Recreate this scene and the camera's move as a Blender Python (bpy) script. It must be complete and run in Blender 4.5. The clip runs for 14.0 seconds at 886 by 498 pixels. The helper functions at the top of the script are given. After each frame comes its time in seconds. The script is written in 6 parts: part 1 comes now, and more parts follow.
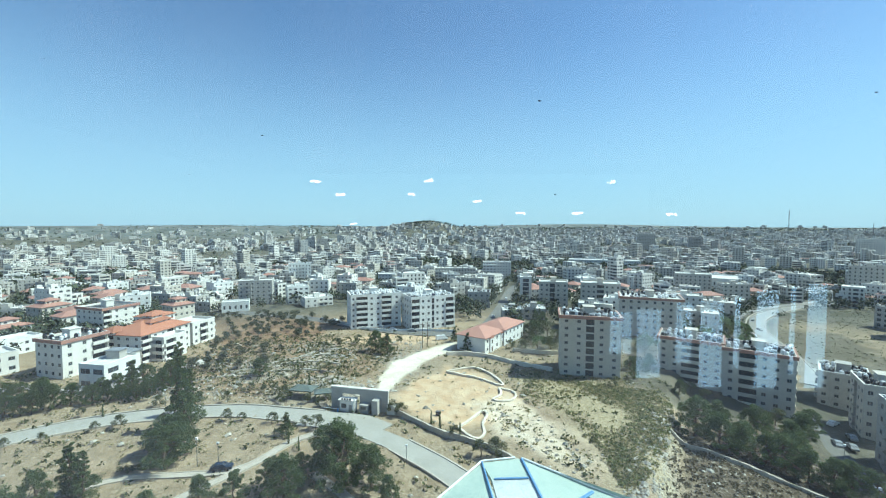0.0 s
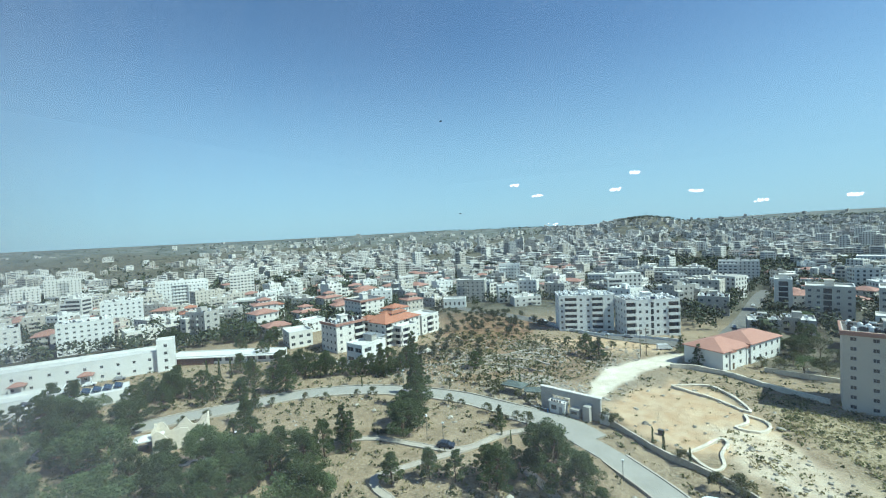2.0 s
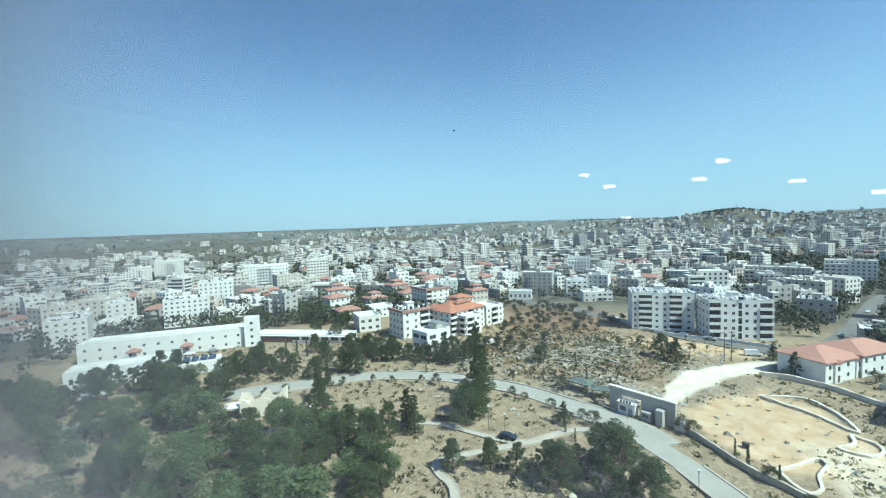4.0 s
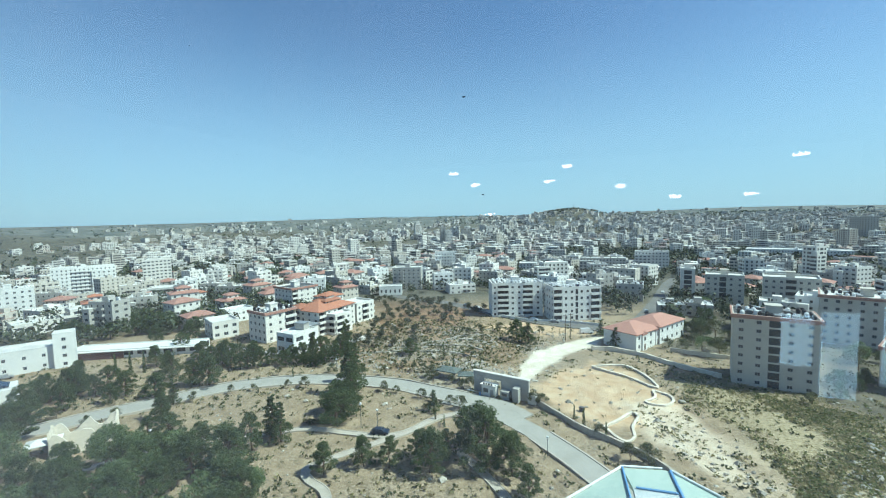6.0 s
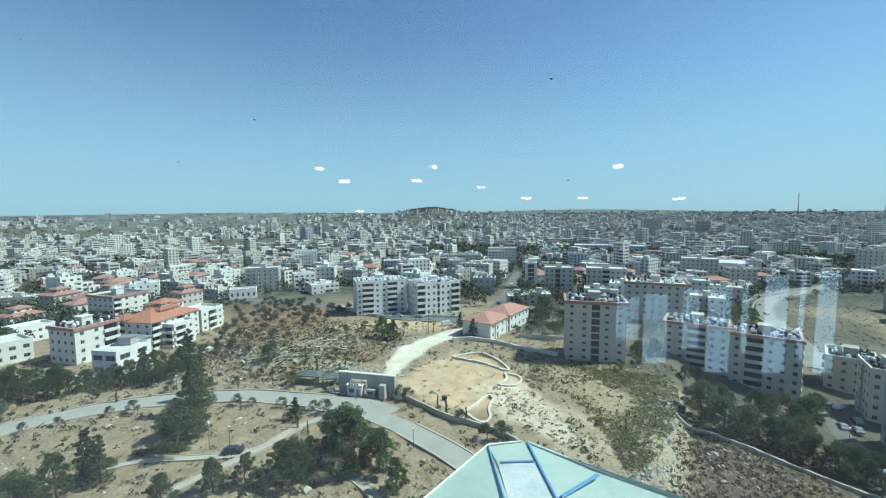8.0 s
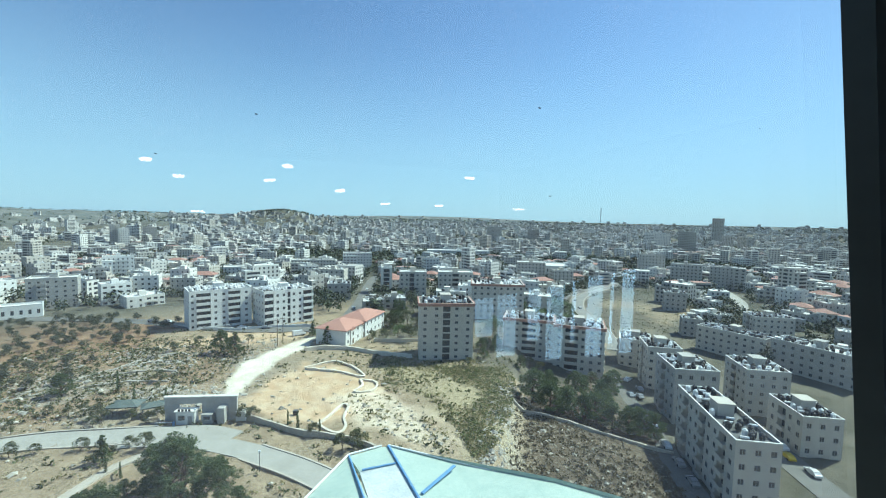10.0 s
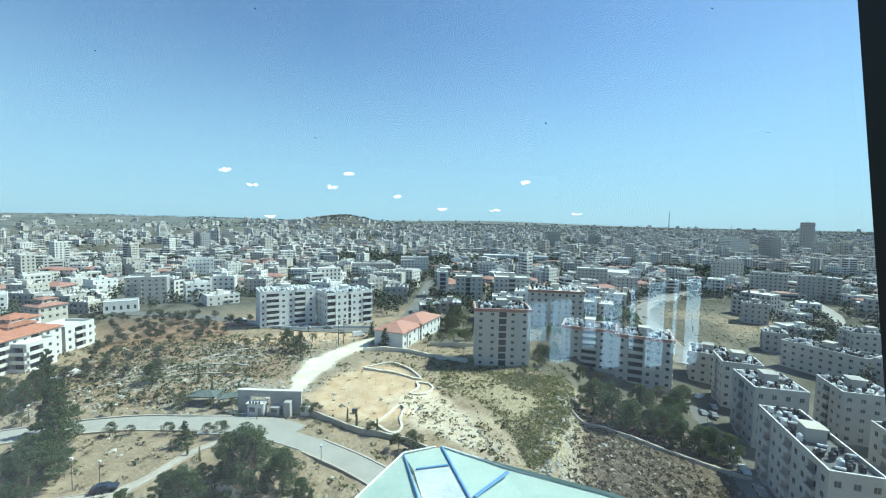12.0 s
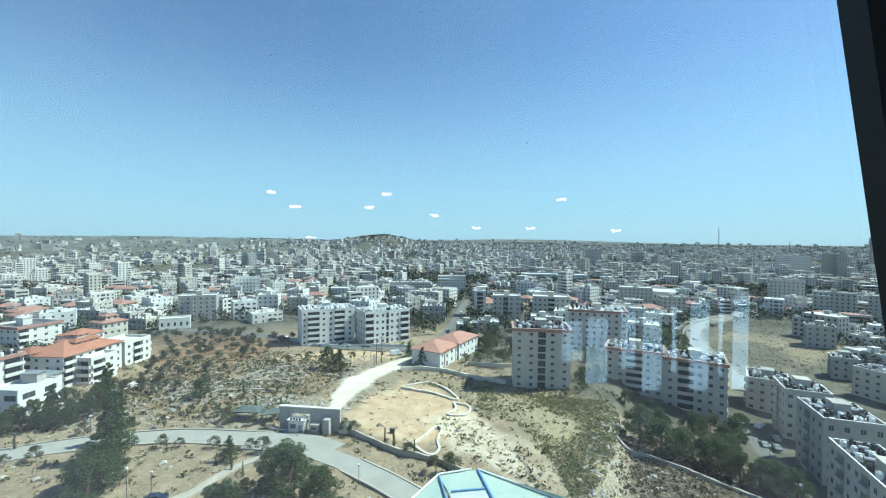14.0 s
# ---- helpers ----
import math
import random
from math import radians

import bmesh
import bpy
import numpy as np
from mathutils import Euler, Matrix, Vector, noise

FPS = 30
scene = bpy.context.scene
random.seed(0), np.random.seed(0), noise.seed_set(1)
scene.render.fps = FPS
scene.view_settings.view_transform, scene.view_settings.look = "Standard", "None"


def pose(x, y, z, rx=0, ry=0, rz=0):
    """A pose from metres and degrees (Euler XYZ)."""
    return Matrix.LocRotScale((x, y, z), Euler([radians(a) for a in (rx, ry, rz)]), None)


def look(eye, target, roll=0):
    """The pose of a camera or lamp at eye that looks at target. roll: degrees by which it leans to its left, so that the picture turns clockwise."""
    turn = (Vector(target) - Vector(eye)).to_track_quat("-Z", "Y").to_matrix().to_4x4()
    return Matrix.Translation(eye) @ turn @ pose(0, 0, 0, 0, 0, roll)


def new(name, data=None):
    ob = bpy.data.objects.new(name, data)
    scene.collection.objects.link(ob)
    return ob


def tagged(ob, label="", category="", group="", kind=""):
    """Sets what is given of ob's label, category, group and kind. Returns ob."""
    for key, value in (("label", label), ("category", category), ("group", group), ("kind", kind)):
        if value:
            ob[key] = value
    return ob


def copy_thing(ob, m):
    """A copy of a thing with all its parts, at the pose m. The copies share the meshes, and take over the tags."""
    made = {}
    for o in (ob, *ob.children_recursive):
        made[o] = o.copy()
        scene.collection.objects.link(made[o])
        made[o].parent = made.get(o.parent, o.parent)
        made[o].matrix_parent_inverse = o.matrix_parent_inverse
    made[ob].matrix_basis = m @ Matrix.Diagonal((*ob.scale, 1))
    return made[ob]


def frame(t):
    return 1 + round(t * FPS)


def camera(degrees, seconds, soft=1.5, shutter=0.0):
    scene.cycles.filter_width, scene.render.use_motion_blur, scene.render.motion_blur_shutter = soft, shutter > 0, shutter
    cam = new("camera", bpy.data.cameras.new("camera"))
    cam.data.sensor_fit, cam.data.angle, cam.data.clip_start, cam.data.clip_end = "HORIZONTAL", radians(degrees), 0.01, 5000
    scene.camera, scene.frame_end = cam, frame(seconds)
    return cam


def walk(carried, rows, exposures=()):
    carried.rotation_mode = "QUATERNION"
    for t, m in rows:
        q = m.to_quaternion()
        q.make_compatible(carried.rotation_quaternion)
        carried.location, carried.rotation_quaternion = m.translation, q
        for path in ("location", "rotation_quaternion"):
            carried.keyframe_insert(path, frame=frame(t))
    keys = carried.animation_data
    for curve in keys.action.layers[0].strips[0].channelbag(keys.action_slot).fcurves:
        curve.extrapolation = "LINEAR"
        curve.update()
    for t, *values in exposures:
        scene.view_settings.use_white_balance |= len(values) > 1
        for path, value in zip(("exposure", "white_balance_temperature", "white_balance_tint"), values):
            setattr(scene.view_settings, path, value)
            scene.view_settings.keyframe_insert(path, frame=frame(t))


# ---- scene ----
# A hillside city seen from the upper floor of a tower, through its window.
cam = camera(93.6, 14.0, soft=1.1)
ROWS = [
    (0, 0.000, 0.030, 52.000, 86.97, -0.07, -0.23),
    (0.5, 0.096, 0.033, 52.009, 87.12, 0.67, 6.59),
    (1, 0.202, 0.041, 52.004, 87.45, 1.36, 14.66),
    (1.5, 0.303, 0.060, 52.015, 87.69, 2.16, 21.65),
    (2, 0.403, 0.100, 52.022, 87.66, 2.68, 27.69),
    (2.5, 0.460, 0.130, 52.040, 87.55, 3.04, 32.25),
    (2.7, 0.475, 0.136, 52.043, 87.36, 2.98, 34.03),
    (3.2, 0.487, 0.138, 52.045, 87.00, 2.68, 37.04),
    (3.75, 0.485, 0.131, 52.043, 86.78, 2.13, 37.42),
    (4.3, 0.470, 0.119, 52.040, 86.64, 1.56, 35.37),
    (4.8, 0.447, 0.110, 52.036, 86.47, 1.22, 31.94),
    (5, 0.426, 0.104, 52.033, 86.38, 1.14, 30.34),
    (5.5, 0.365, 0.090, 52.024, 86.02, 1.23, 24.93),
    (6, 0.290, 0.075, 52.017, 85.66, 1.33, 19.02),
    (6.5, 0.212, 0.065, 52.008, 85.35, 1.36, 13.76),
    (7, 0.138, 0.060, 52.005, 85.14, 1.24, 9.08),
    (7.5, 0.070, 0.060, 52.004, 85.03, 0.97, 5.05),
    (8, 0.000, 0.065, 52.004, 85.09, 0.38, 0.45),
    (8.5, -0.070, 0.080, 52.008, 85.26, -0.25, -4.91),
    (9, -0.140, 0.090, 52.010, 85.49, -0.57, -10.49),
    (9.2, -0.166, 0.088, 52.009, 85.62, -0.85, -12.72),
    (9.7, -0.193, 0.078, 52.008, 85.86, -1.26, -17.29),
    (10.25, -0.211, 0.056, 52.006, 85.97, -1.26, -19.89),
    (10.8, -0.217, 0.027, 52.004, 86.03, -1.08, -19.72),
    (11.3, -0.213, 0.000, 52.003, 86.11, -1.06, -17.00),
    (11.5, -0.207, -0.020, 52.002, 86.16, -1.11, -15.40),
    (12, -0.182, -0.070, 51.998, 86.42, -1.16, -11.45),
    (12.5, -0.160, -0.110, 51.996, 86.81, -1.08, -8.67),
    (13, -0.143, -0.135, 51.994, 87.38, -0.91, -6.91),
    (13.5, -0.128, -0.150, 51.990, 88.17, -0.66, -6.24),
    (14, -0.110, -0.160, 51.985, 88.94, -0.64, -6.38),
]
# the phone's own slow brightening and darkening, in stops
EXPOSURE = ((0, 0.02), (0.6, -0.12), (1.5, -0.15), (2.5, -0.10), (5.0, 0.04), (5.6, -0.04), (6.5, -0.14), (7.5, -0.22), (8.0, -0.25), (8.6, -0.14), (9.2, -0.05), (11.4, 0.0), (14.0, 0.0))
walk(cam, [(t, pose(x, y, z, rx, ry, rz)) for t, x, y, z, rx, ry, rz in ROWS], [(t, 0.73 + s) for t, s in EXPOSURE])

# ---- sky and sun ----
SUN_AZ, SUN_EL = 84.0, 50.0
world = bpy.data.worlds.new("sky")
scene.world = world
world.use_nodes = True
sky = world.node_tree.nodes.new("ShaderNodeTexSky")
sky.sky_type = "NISHITA"
sky.sun_disc = False
sky.sun_elevation, sky.sun_rotation = radians(SUN_EL), radians(SUN_AZ)
sky.altitude, sky.air_density, sky.dust_density, sky.ozone_density = 700, 1.0, 0.8, 5.0
back = world.node_tree.nodes["Background"]
back.inputs["Strength"].default_value = 0.108
haze = world.node_tree.nodes.new("ShaderNodeMix")
haze.data_type = "RGBA"
haze.inputs["B"].default_value = (3.0, 4.3, 5.5, 1)
# dry dust lies thick near the horizon and thins out upwards
where = world.node_tree.nodes.new("ShaderNodeTexCoord")
split = world.node_tree.nodes.new("ShaderNodeSeparateXYZ")
layer = world.node_tree.nodes.new("ShaderNodeMapRange")
layer.interpolation_type = "SMOOTHERSTEP"
for key, value in (("From Min", -0.08), ("From Max", 0.50), ("To Min", 0.85), ("To Max", 0.0)):
    layer.inputs[key].default_value = value
world.node_tree.links.new(where.outputs["Generated"], split.inputs[0])
world.node_tree.links.new(split.outputs["Z"], layer.inputs["Value"])
world.node_tree.links.new(layer.outputs[0], haze.inputs["Factor"])
world.node_tree.links.new(sky.outputs["Color"], haze.inputs["A"])
world.node_tree.links.new(haze.outputs["Result"], back.inputs["Color"])
sun = new("sun", bpy.data.lights.new("sun", "SUN"))
sun.data.energy, sun.data.angle, sun.data.color = 5.0, radians(0.55), (1.0, 0.94, 0.85)
sa, se = radians(SUN_AZ), radians(SUN_EL)
sun.matrix_world = look((0, 0, 300), (-300 * math.sin(sa) * math.cos(se), -300 * math.cos(sa) * math.cos(se), 300 - 300 * math.sin(se)))


# ---- materials ----
def material(name, base, rough=0.8, metal=0.0, dark=None, scale=1.0, fine=0.0, bump=0.0, island=0.0, spec=0.3, leaf=0.0):
    """Two scales of variation between base and dark, fine grain, bump."""
    m = bpy.data.materials.new(name)
    m.use_nodes = True
    nt = m.node_tree
    b = nt.nodes["Principled BSDF"]
    b.inputs["Roughness"].default_value = rough
    b.inputs["Metallic"].default_value = metal
    b.inputs["Specular IOR Level"].default_value = spec
    dark = dark or tuple(c * 0.72 for c in base)
    geo = nt.nodes.new("ShaderNodeNewGeometry")
    n1 = nt.nodes.new("ShaderNodeTexNoise")
    n1.inputs["Scale"].default_value, n1.inputs["Detail"].default_value = scale, 5
    n2 = nt.nodes.new("ShaderNodeTexNoise")
    n2.inputs["Scale"].default_value, n2.inputs["Detail"].default_value = scale * 9, 3
    for n in (n1, n2):
        nt.links.new(geo.outputs["Position"], n.inputs["Vector"])
    add = nt.nodes.new("ShaderNodeMath")
    add.operation = "MULTIPLY_ADD"
    add.inputs[1].default_value = 0.5
    nt.links.new(n2.outputs["Fac"], add.inputs[0])
    half = nt.nodes.new("ShaderNodeMath")
    half.operation = "MULTIPLY"
    half.inputs[1].default_value = 0.5
    nt.links.new(n1.outputs["Fac"], half.inputs[0])
    nt.links.new(half.outputs[0], add.inputs[2])
    ramp = nt.nodes.new("ShaderNodeMapRange")
    ramp.inputs["From Min"].default_value, ramp.inputs["From Max"].default_value = 0.36, 0.64
    nt.links.new(add.outputs[0], ramp.inputs["Value"])
    mix = nt.nodes.new("ShaderNodeMix")
    mix.data_type = "RGBA"
    mix.inputs["A"].default_value, mix.inputs["B"].default_value = (*dark, 1), (*base, 1)
    nt.links.new(ramp.outputs[0], mix.inputs["Factor"])
    colour = mix.outputs["Result"]
    if island or fine:
        hsv = nt.nodes.new("ShaderNodeHueSaturation")
        info = nt.nodes.new("ShaderNodeObjectInfo")
        rnd = nt.nodes.new("ShaderNodeMapRange")
        rnd.inputs["To Min"].default_value, rnd.inputs["To Max"].default_value = 1 - (island or fine), 1 + (island or fine) * 0.5
        nt.links.new(geo.outputs["Random Per Island"] if island else info.outputs["Random"], rnd.inputs["Value"])
        nt.links.new(rnd.outputs[0], hsv.inputs["Value"])
        nt.links.new(colour, hsv.inputs["Color"])
        colour = hsv.outputs["Color"]
    nt.links.new(colour, b.inputs["Base Color"])
    if leaf:
        thin = nt.nodes.new("ShaderNodeBsdfTranslucent")
        nt.links.new(colour, thin.inputs["Color"])
        blend = nt.nodes.new("ShaderNodeMixShader")
        blend.inputs[0].default_value = leaf
        nt.links.new(b.outputs[0], blend.inputs[1])
        nt.links.new(thin.outputs[0], blend.inputs[2])
        nt.links.new(blend.outputs[0], nt.nodes["Material Output"].inputs["Surface"])
    if bump:
        bp = nt.nodes.new("ShaderNodeBump")
        bp.inputs["Strength"].default_value, bp.inputs["Distance"].default_value = bump, 0.1
        nt.links.new(n2.outputs["Fac"], bp.inputs["Height"])
        nt.links.new(bp.outputs["Normal"], b.inputs["Normal"])
    return m


STONE_W = material("white_limestone", (0.69, 0.66, 0.61), 0.85, dark=(0.58, 0.55, 0.505), scale=0.35, bump=0.2)
STONE_B = material("beige_limestone", (0.55, 0.505, 0.44), 0.85, dark=(0.45, 0.41, 0.355), scale=0.35, bump=0.2)
STONE_G = material("grey_limestone", (0.44, 0.42, 0.385), 0.85, dark=(0.35, 0.33, 0.30), scale=0.35, bump=0.2)
SLATE = material("grey_slate", (0.22, 0.235, 0.25), 0.6, dark=(0.16, 0.175, 0.19), scale=0.8)
PLASTER = material("white_plaster", (0.74, 0.73, 0.70), 0.8, dark=(0.62, 0.61, 0.58), scale=0.2)
MAROON = material("maroon_sheet", (0.13, 0.07, 0.065), 0.6, dark=(0.09, 0.05, 0.045), scale=0.8)
SALMON = material("salmon_clay_tile", (0.50, 0.255, 0.195), 0.8, dark=(0.40, 0.195, 0.15), scale=0.5, fine=0.1)
CREAM = material("cream_render", (0.56, 0.50, 0.44), 0.85, dark=(0.46, 0.41, 0.36), scale=0.4)
ROOF_PALE = material("pale_roof_screed", (0.70, 0.68, 0.64), 0.9, dark=(0.48, 0.47, 0.44), scale=0.25)
ROOF_DARK = material("dark_roof_felt", (0.16, 0.16, 0.16), 0.9, dark=(0.08, 0.08, 0.08), scale=0.4)
TILE = material("red_clay_tile", (0.44, 0.19, 0.115), 0.75, dark=(0.33, 0.13, 0.085), scale=0.6, fine=0.2)
TILE_PINK = material("pink_clay_tile", (0.40, 0.21, 0.165), 0.8, dark=(0.31, 0.16, 0.125), scale=0.5)
GLASS_DARK = material("window_glass", (0.075, 0.082, 0.088), 0.12, dark=(0.035, 0.04, 0.045), scale=0.3, spec=0.6)
FRAME_GREY = material("aluminium_frame", (0.35, 0.36, 0.37), 0.5, 0.3)
TANK_W = material("white_water_tank", (0.80, 0.80, 0.80), 0.5, scale=2.0)
TANK_B = material("black_water_tank", (0.03, 0.03, 0.035), 0.5, scale=2.0)
PANEL = material("solar_glass", (0.02, 0.03, 0.06), 0.15, spec=0.6)
ASPHALT = material("worn_asphalt", (0.375, 0.355, 0.315), 0.95, dark=(0.31, 0.29, 0.255), scale=0.2, bump=0.1)
ASPHALT_D = material("dark_asphalt", (0.19, 0.18, 0.165), 0.95, dark=(0.13, 0.125, 0.115), scale=0.2)
ASPHALT_M = material("grey_asphalt", (0.27, 0.26, 0.24), 0.95, dark=(0.21, 0.20, 0.18), scale=0.2)
ROCK = material("weathered_rock", (0.48, 0.44, 0.375), 0.95, dark=(0.32, 0.29, 0.24), scale=1.2, bump=0.4, island=0.35)
YOUNG_LEAF = material("light_green_leaves", (0.205, 0.260, 0.115), 0.75, dark=(0.12, 0.165, 0.075), scale=0.5, island=0.4, leaf=0.45)
PATH = material("pale_paving", (0.46, 0.41, 0.35), 0.9, dark=(0.36, 0.31, 0.25), scale=0.4)
KERB = material("kerb_stone", (0.50, 0.45, 0.38), 0.9, dark=(0.36, 0.32, 0.27), scale=1.5)
WALL_STONE = material("dry_stone", (0.58, 0.53, 0.44), 0.95, dark=(0.36, 0.32, 0.26), scale=1.2, bump=0.5, island=0.25)
BARK = material("bark", (0.14, 0.10, 0.07), 0.95, scale=2.0)
PINE = material("pine_needles", (0.150, 0.190, 0.082), 0.7, dark=(0.076, 0.105, 0.046), scale=0.6, island=0.4, leaf=0.5)
BUSH = material("bush_leaves", (0.165, 0.170, 0.080), 0.75, dark=(0.085, 0.095, 0.048), scale=0.6, island=0.4, leaf=0.45)
OLIVE = material("olive_leaves", (0.15, 0.155, 0.10), 0.75, dark=(0.08, 0.085, 0.055), scale=0.4, island=0.4, leaf=0.35)
SCRUB_LEAF = material("scrub_leaves", (0.255, 0.255, 0.115), 0.85, dark=(0.15, 0.165, 0.070), scale=0.4, island=0.4, leaf=0.45)
TUFT = material("dry_grass", (0.46, 0.38, 0.22), 0.95, dark=(0.27, 0.24, 0.12), scale=0.25, island=0.35, leaf=0.45)
WEED = material("dark_dry_weeds", (0.21, 0.17, 0.115), 0.95, dark=(0.12, 0.10, 0.065), scale=0.4, island=0.4, leaf=0.4)
TOWN_LEAF = material("town_tree_leaves", (0.085, 0.102, 0.055), 0.8, dark=(0.042, 0.054, 0.03), scale=0.3, island=0.5)
GREEN_ROOF = material("pale_green_roof_sheet", (0.43, 0.52, 0.46), 0.4, dark=(0.33, 0.42, 0.375), scale=0.9)
BLUE_RIB = material("blue_painted_steel", (0.13, 0.30, 0.52), 0.4, dark=(0.10, 0.24, 0.44), scale=1.0)
WHITE_TRIM = material("white_painted_steel", (0.80, 0.82, 0.82), 0.4)
SKYLIGHT = material("streaked_skylight_glass", (0.62, 0.63, 0.62), 0.25, dark=(0.40, 0.45, 0.45), scale=1.6, spec=0.6)
MULLION = material("dark_anodised_frame", (0.035, 0.042, 0.05), 0.45, 0.2)
INTERIOR = material("interior_paint", (0.30, 0.295, 0.28), 0.9)
CARPET = material("dark_carpet", (0.07, 0.07, 0.075), 0.98)
STEEL = material("galvanised_steel", (0.16, 0.165, 0.17), 0.5, 0.5)
CAR_DARK = material("dark_car_paint", (0.02, 0.03, 0.05), 0.3, spec=0.6)
CAR_WHITE = material("white_car_paint", (0.75, 0.75, 0.75), 0.3, spec=0.6)
CAR_GREY = material("silver_car_paint", (0.35, 0.36, 0.37), 0.3, 0.3, spec=0.6)
CAR_YELLOW = material("yellow_taxi_paint", (0.75, 0.50, 0.03), 0.35, spec=0.6)
RUBBER = material("tyre_rubber", (0.02, 0.02, 0.02), 0.9)


# ---- mesh helpers ----
def mesh_of(name, verts, faces, mats, idx=None):
    me = bpy.data.meshes.new(name)
    me.from_pydata([tuple(v) for v in verts], [], faces)
    for m in mats:
        me.materials.append(m)
    if idx is not None:
        me.polygons.foreach_set("material_index", np.asarray(idx, dtype=np.int32))
    me.update()
    return me


def part_mesh(name, me, parent=None, m=None, label=""):
    ob = new(name, me)
    if parent is not None:
        ob.parent = parent
    if m is not None:
        ob.matrix_basis = m
    if label:
        ob["label"] = label
    return ob


def part(name, bm, mat, parent, label=""):
    me = bpy.data.meshes.new(name)
    bm.to_mesh(me)
    bm.free()
    me.materials.append(mat)
    return part_mesh(name, me, parent, None, label)


def add_box(bm, x0, x1, y0, y1, z0, z1, bevel=0.0):
    r = bmesh.ops.create_cube(bm, size=1.0, matrix=Matrix.Translation(((x0 + x1) / 2, (y0 + y1) / 2, (z0 + z1) / 2)) @ Matrix.Diagonal((x1 - x0, y1 - y0, z1 - z0, 1)))
    if bevel:
        es = list({e for v in r["verts"] for e in v.link_edges})
        bmesh.ops.bevel(bm, geom=es, offset=bevel, segments=1, affect="EDGES")


def box_bm(*a, bevel=0.0):
    bm = bmesh.new()
    add_box(bm, *a, bevel=bevel)
    return bm


def add_cyl(bm, p, q, r0, r1, n=8):
    p, q = Vector(p), Vector(q)
    d = q - p
    rot = d.to_track_quat("Z", "Y").to_matrix().to_4x4()
    bmesh.ops.create_cone(bm, cap_ends=True, segments=n, radius1=r0, radius2=r1, depth=d.length, matrix=Matrix.Translation((p + q) / 2) @ rot)


# ---- terrain ----
RAD = [0, 230, 330, 500, 800, 1200, 1800, 2500, 3300, 4600]
HGT = [0, 0, -4, -12, -14, -4, 14, 34, 50, 51]


def sstep(a, b, v):
    t = np.clip((v - a) / (b - a), 0, 1)
    return t * t * (3 - 2 * t)


def terrain(x, y):
    x, y = np.asarray(x, float), np.asarray(y, float)
    d = np.hypot(x, y)
    z = np.interp(d, RAD, HGT)
    s = (x - 34) * 0.845 - (y - 70) * 0.535
    z = z - (sstep(0, 7, s) * 4.5 + sstep(5, 55, s) * 6) * (1 - sstep(230, 480, d)) * sstep(20, 60, y + x * 0.6)
    z = z + 50 * np.exp(-(((x + 60) / 165) ** 2 + ((y - 1800) / 130) ** 2) / 2)
    z = z + 8 * np.exp(-(((x + 60) / 75) ** 2 + ((y - 1800) / 60) ** 2) / 2)
    z = z + 18 * np.exp(-(((x + 1150) / 700) ** 2 + ((y - 2500) / 300) ** 2) / 2)
    z = z + 26 * np.exp(-(((x - 1150) / 650) ** 2 + ((y - 3500) / 300) ** 2) / 2)
    return z


def gz(x, y):
    return float(terrain(x, y))


def waves(x, y, s, seed=0):
    """Smooth pseudo-noise in -1..1 from summed sines."""
    r = np.random.RandomState(seed)
    out = 0
    for k in range(7):
        a, p, w = r.uniform(0, 6.28), r.uniform(0, 6.28), s * r.uniform(0.6, 1.9)
        out = out + np.sin((x * math.cos(a) + y * math.sin(a)) * w + p)
    return out / 3.5


def poly_mask(x, y, pts, soft):
    """1 inside the polygon, falling to 0 over soft metres outside."""
    inside = np.zeros(x.shape, bool)
    dist = np.full(x.shape, 1e9)
    n = len(pts)
    for i in range(n):
        (x0, y0), (x1, y1) = pts[i], pts[(i + 1) % n]
        c = ((y0 > y) != (y1 > y)) & (x < (x1 - x0) * (y - y0) / ((y1 - y0) or 1e-9) + x0)
        inside ^= c
        t = np.clip(((x - x0) * (x1 - x0) + (y - y0) * (y1 - y0)) / ((x1 - x0) ** 2 + (y1 - y0) ** 2), 0, 1)
        dist = np.minimum(dist, np.hypot(x - x0 - t * (x1 - x0), y - y0 - t * (y1 - y0)))
    sd = np.where(inside, -dist, dist)
    return 1 - sstep(-soft, soft, sd + waves(x, y, 0.35, 3) * soft * 0.8)


TRACK = [(-20, 127), (-21.4, 141.7), (-18.0, 158), (-8.5, 171.7), (0.4, 181), (4, 187), (9, 186), (3.7, 173.4), (-2.4, 162.4), (-8.2, 153.7), (-12.9, 142.2), (-15.5, 130)]
OCHRE = [(-16, 126), (2, 152), (16, 146), (23, 130), (25, 112), (8, 104), (-6, 110)]
PALE = [(8, 117), (19, 124), (26, 116), (30, 101), (37, 90), (31, 85), (21, 93), (14, 105)]
OLIVES = [(-92, 150), (-104, 205), (-150, 250), (-86, 247), (-52, 222), (-56, 196), (-60, 170), (-70, 145)]
SCRUB = [(30, 143), (67, 129), (68, 119), (49, 89), (36, 77.5), (37, 94), (36, 112), (25, 127)]
BANK = [(62, 118), (66, 114), (40, 68), (34, 68), (50, 94)]
THICKET = [(30, 172), (58, 160), (78, 166), (120, 150), (150, 172), (215, 190), (240, 240), (200, 262), (30, 250), (22, 212)]
LOWER_STREET = [(102, 118), (128, 152), (175, 185), (240, 205), (330, 190), (300, 60), (130, 40), (92, 50), (90, 72)]
TERRACE = [(-98, 138), (-70, 128), (-40, 128), (-24, 146), (-16, 172), (-34, 190), (-58, 200), (-95, 190)]
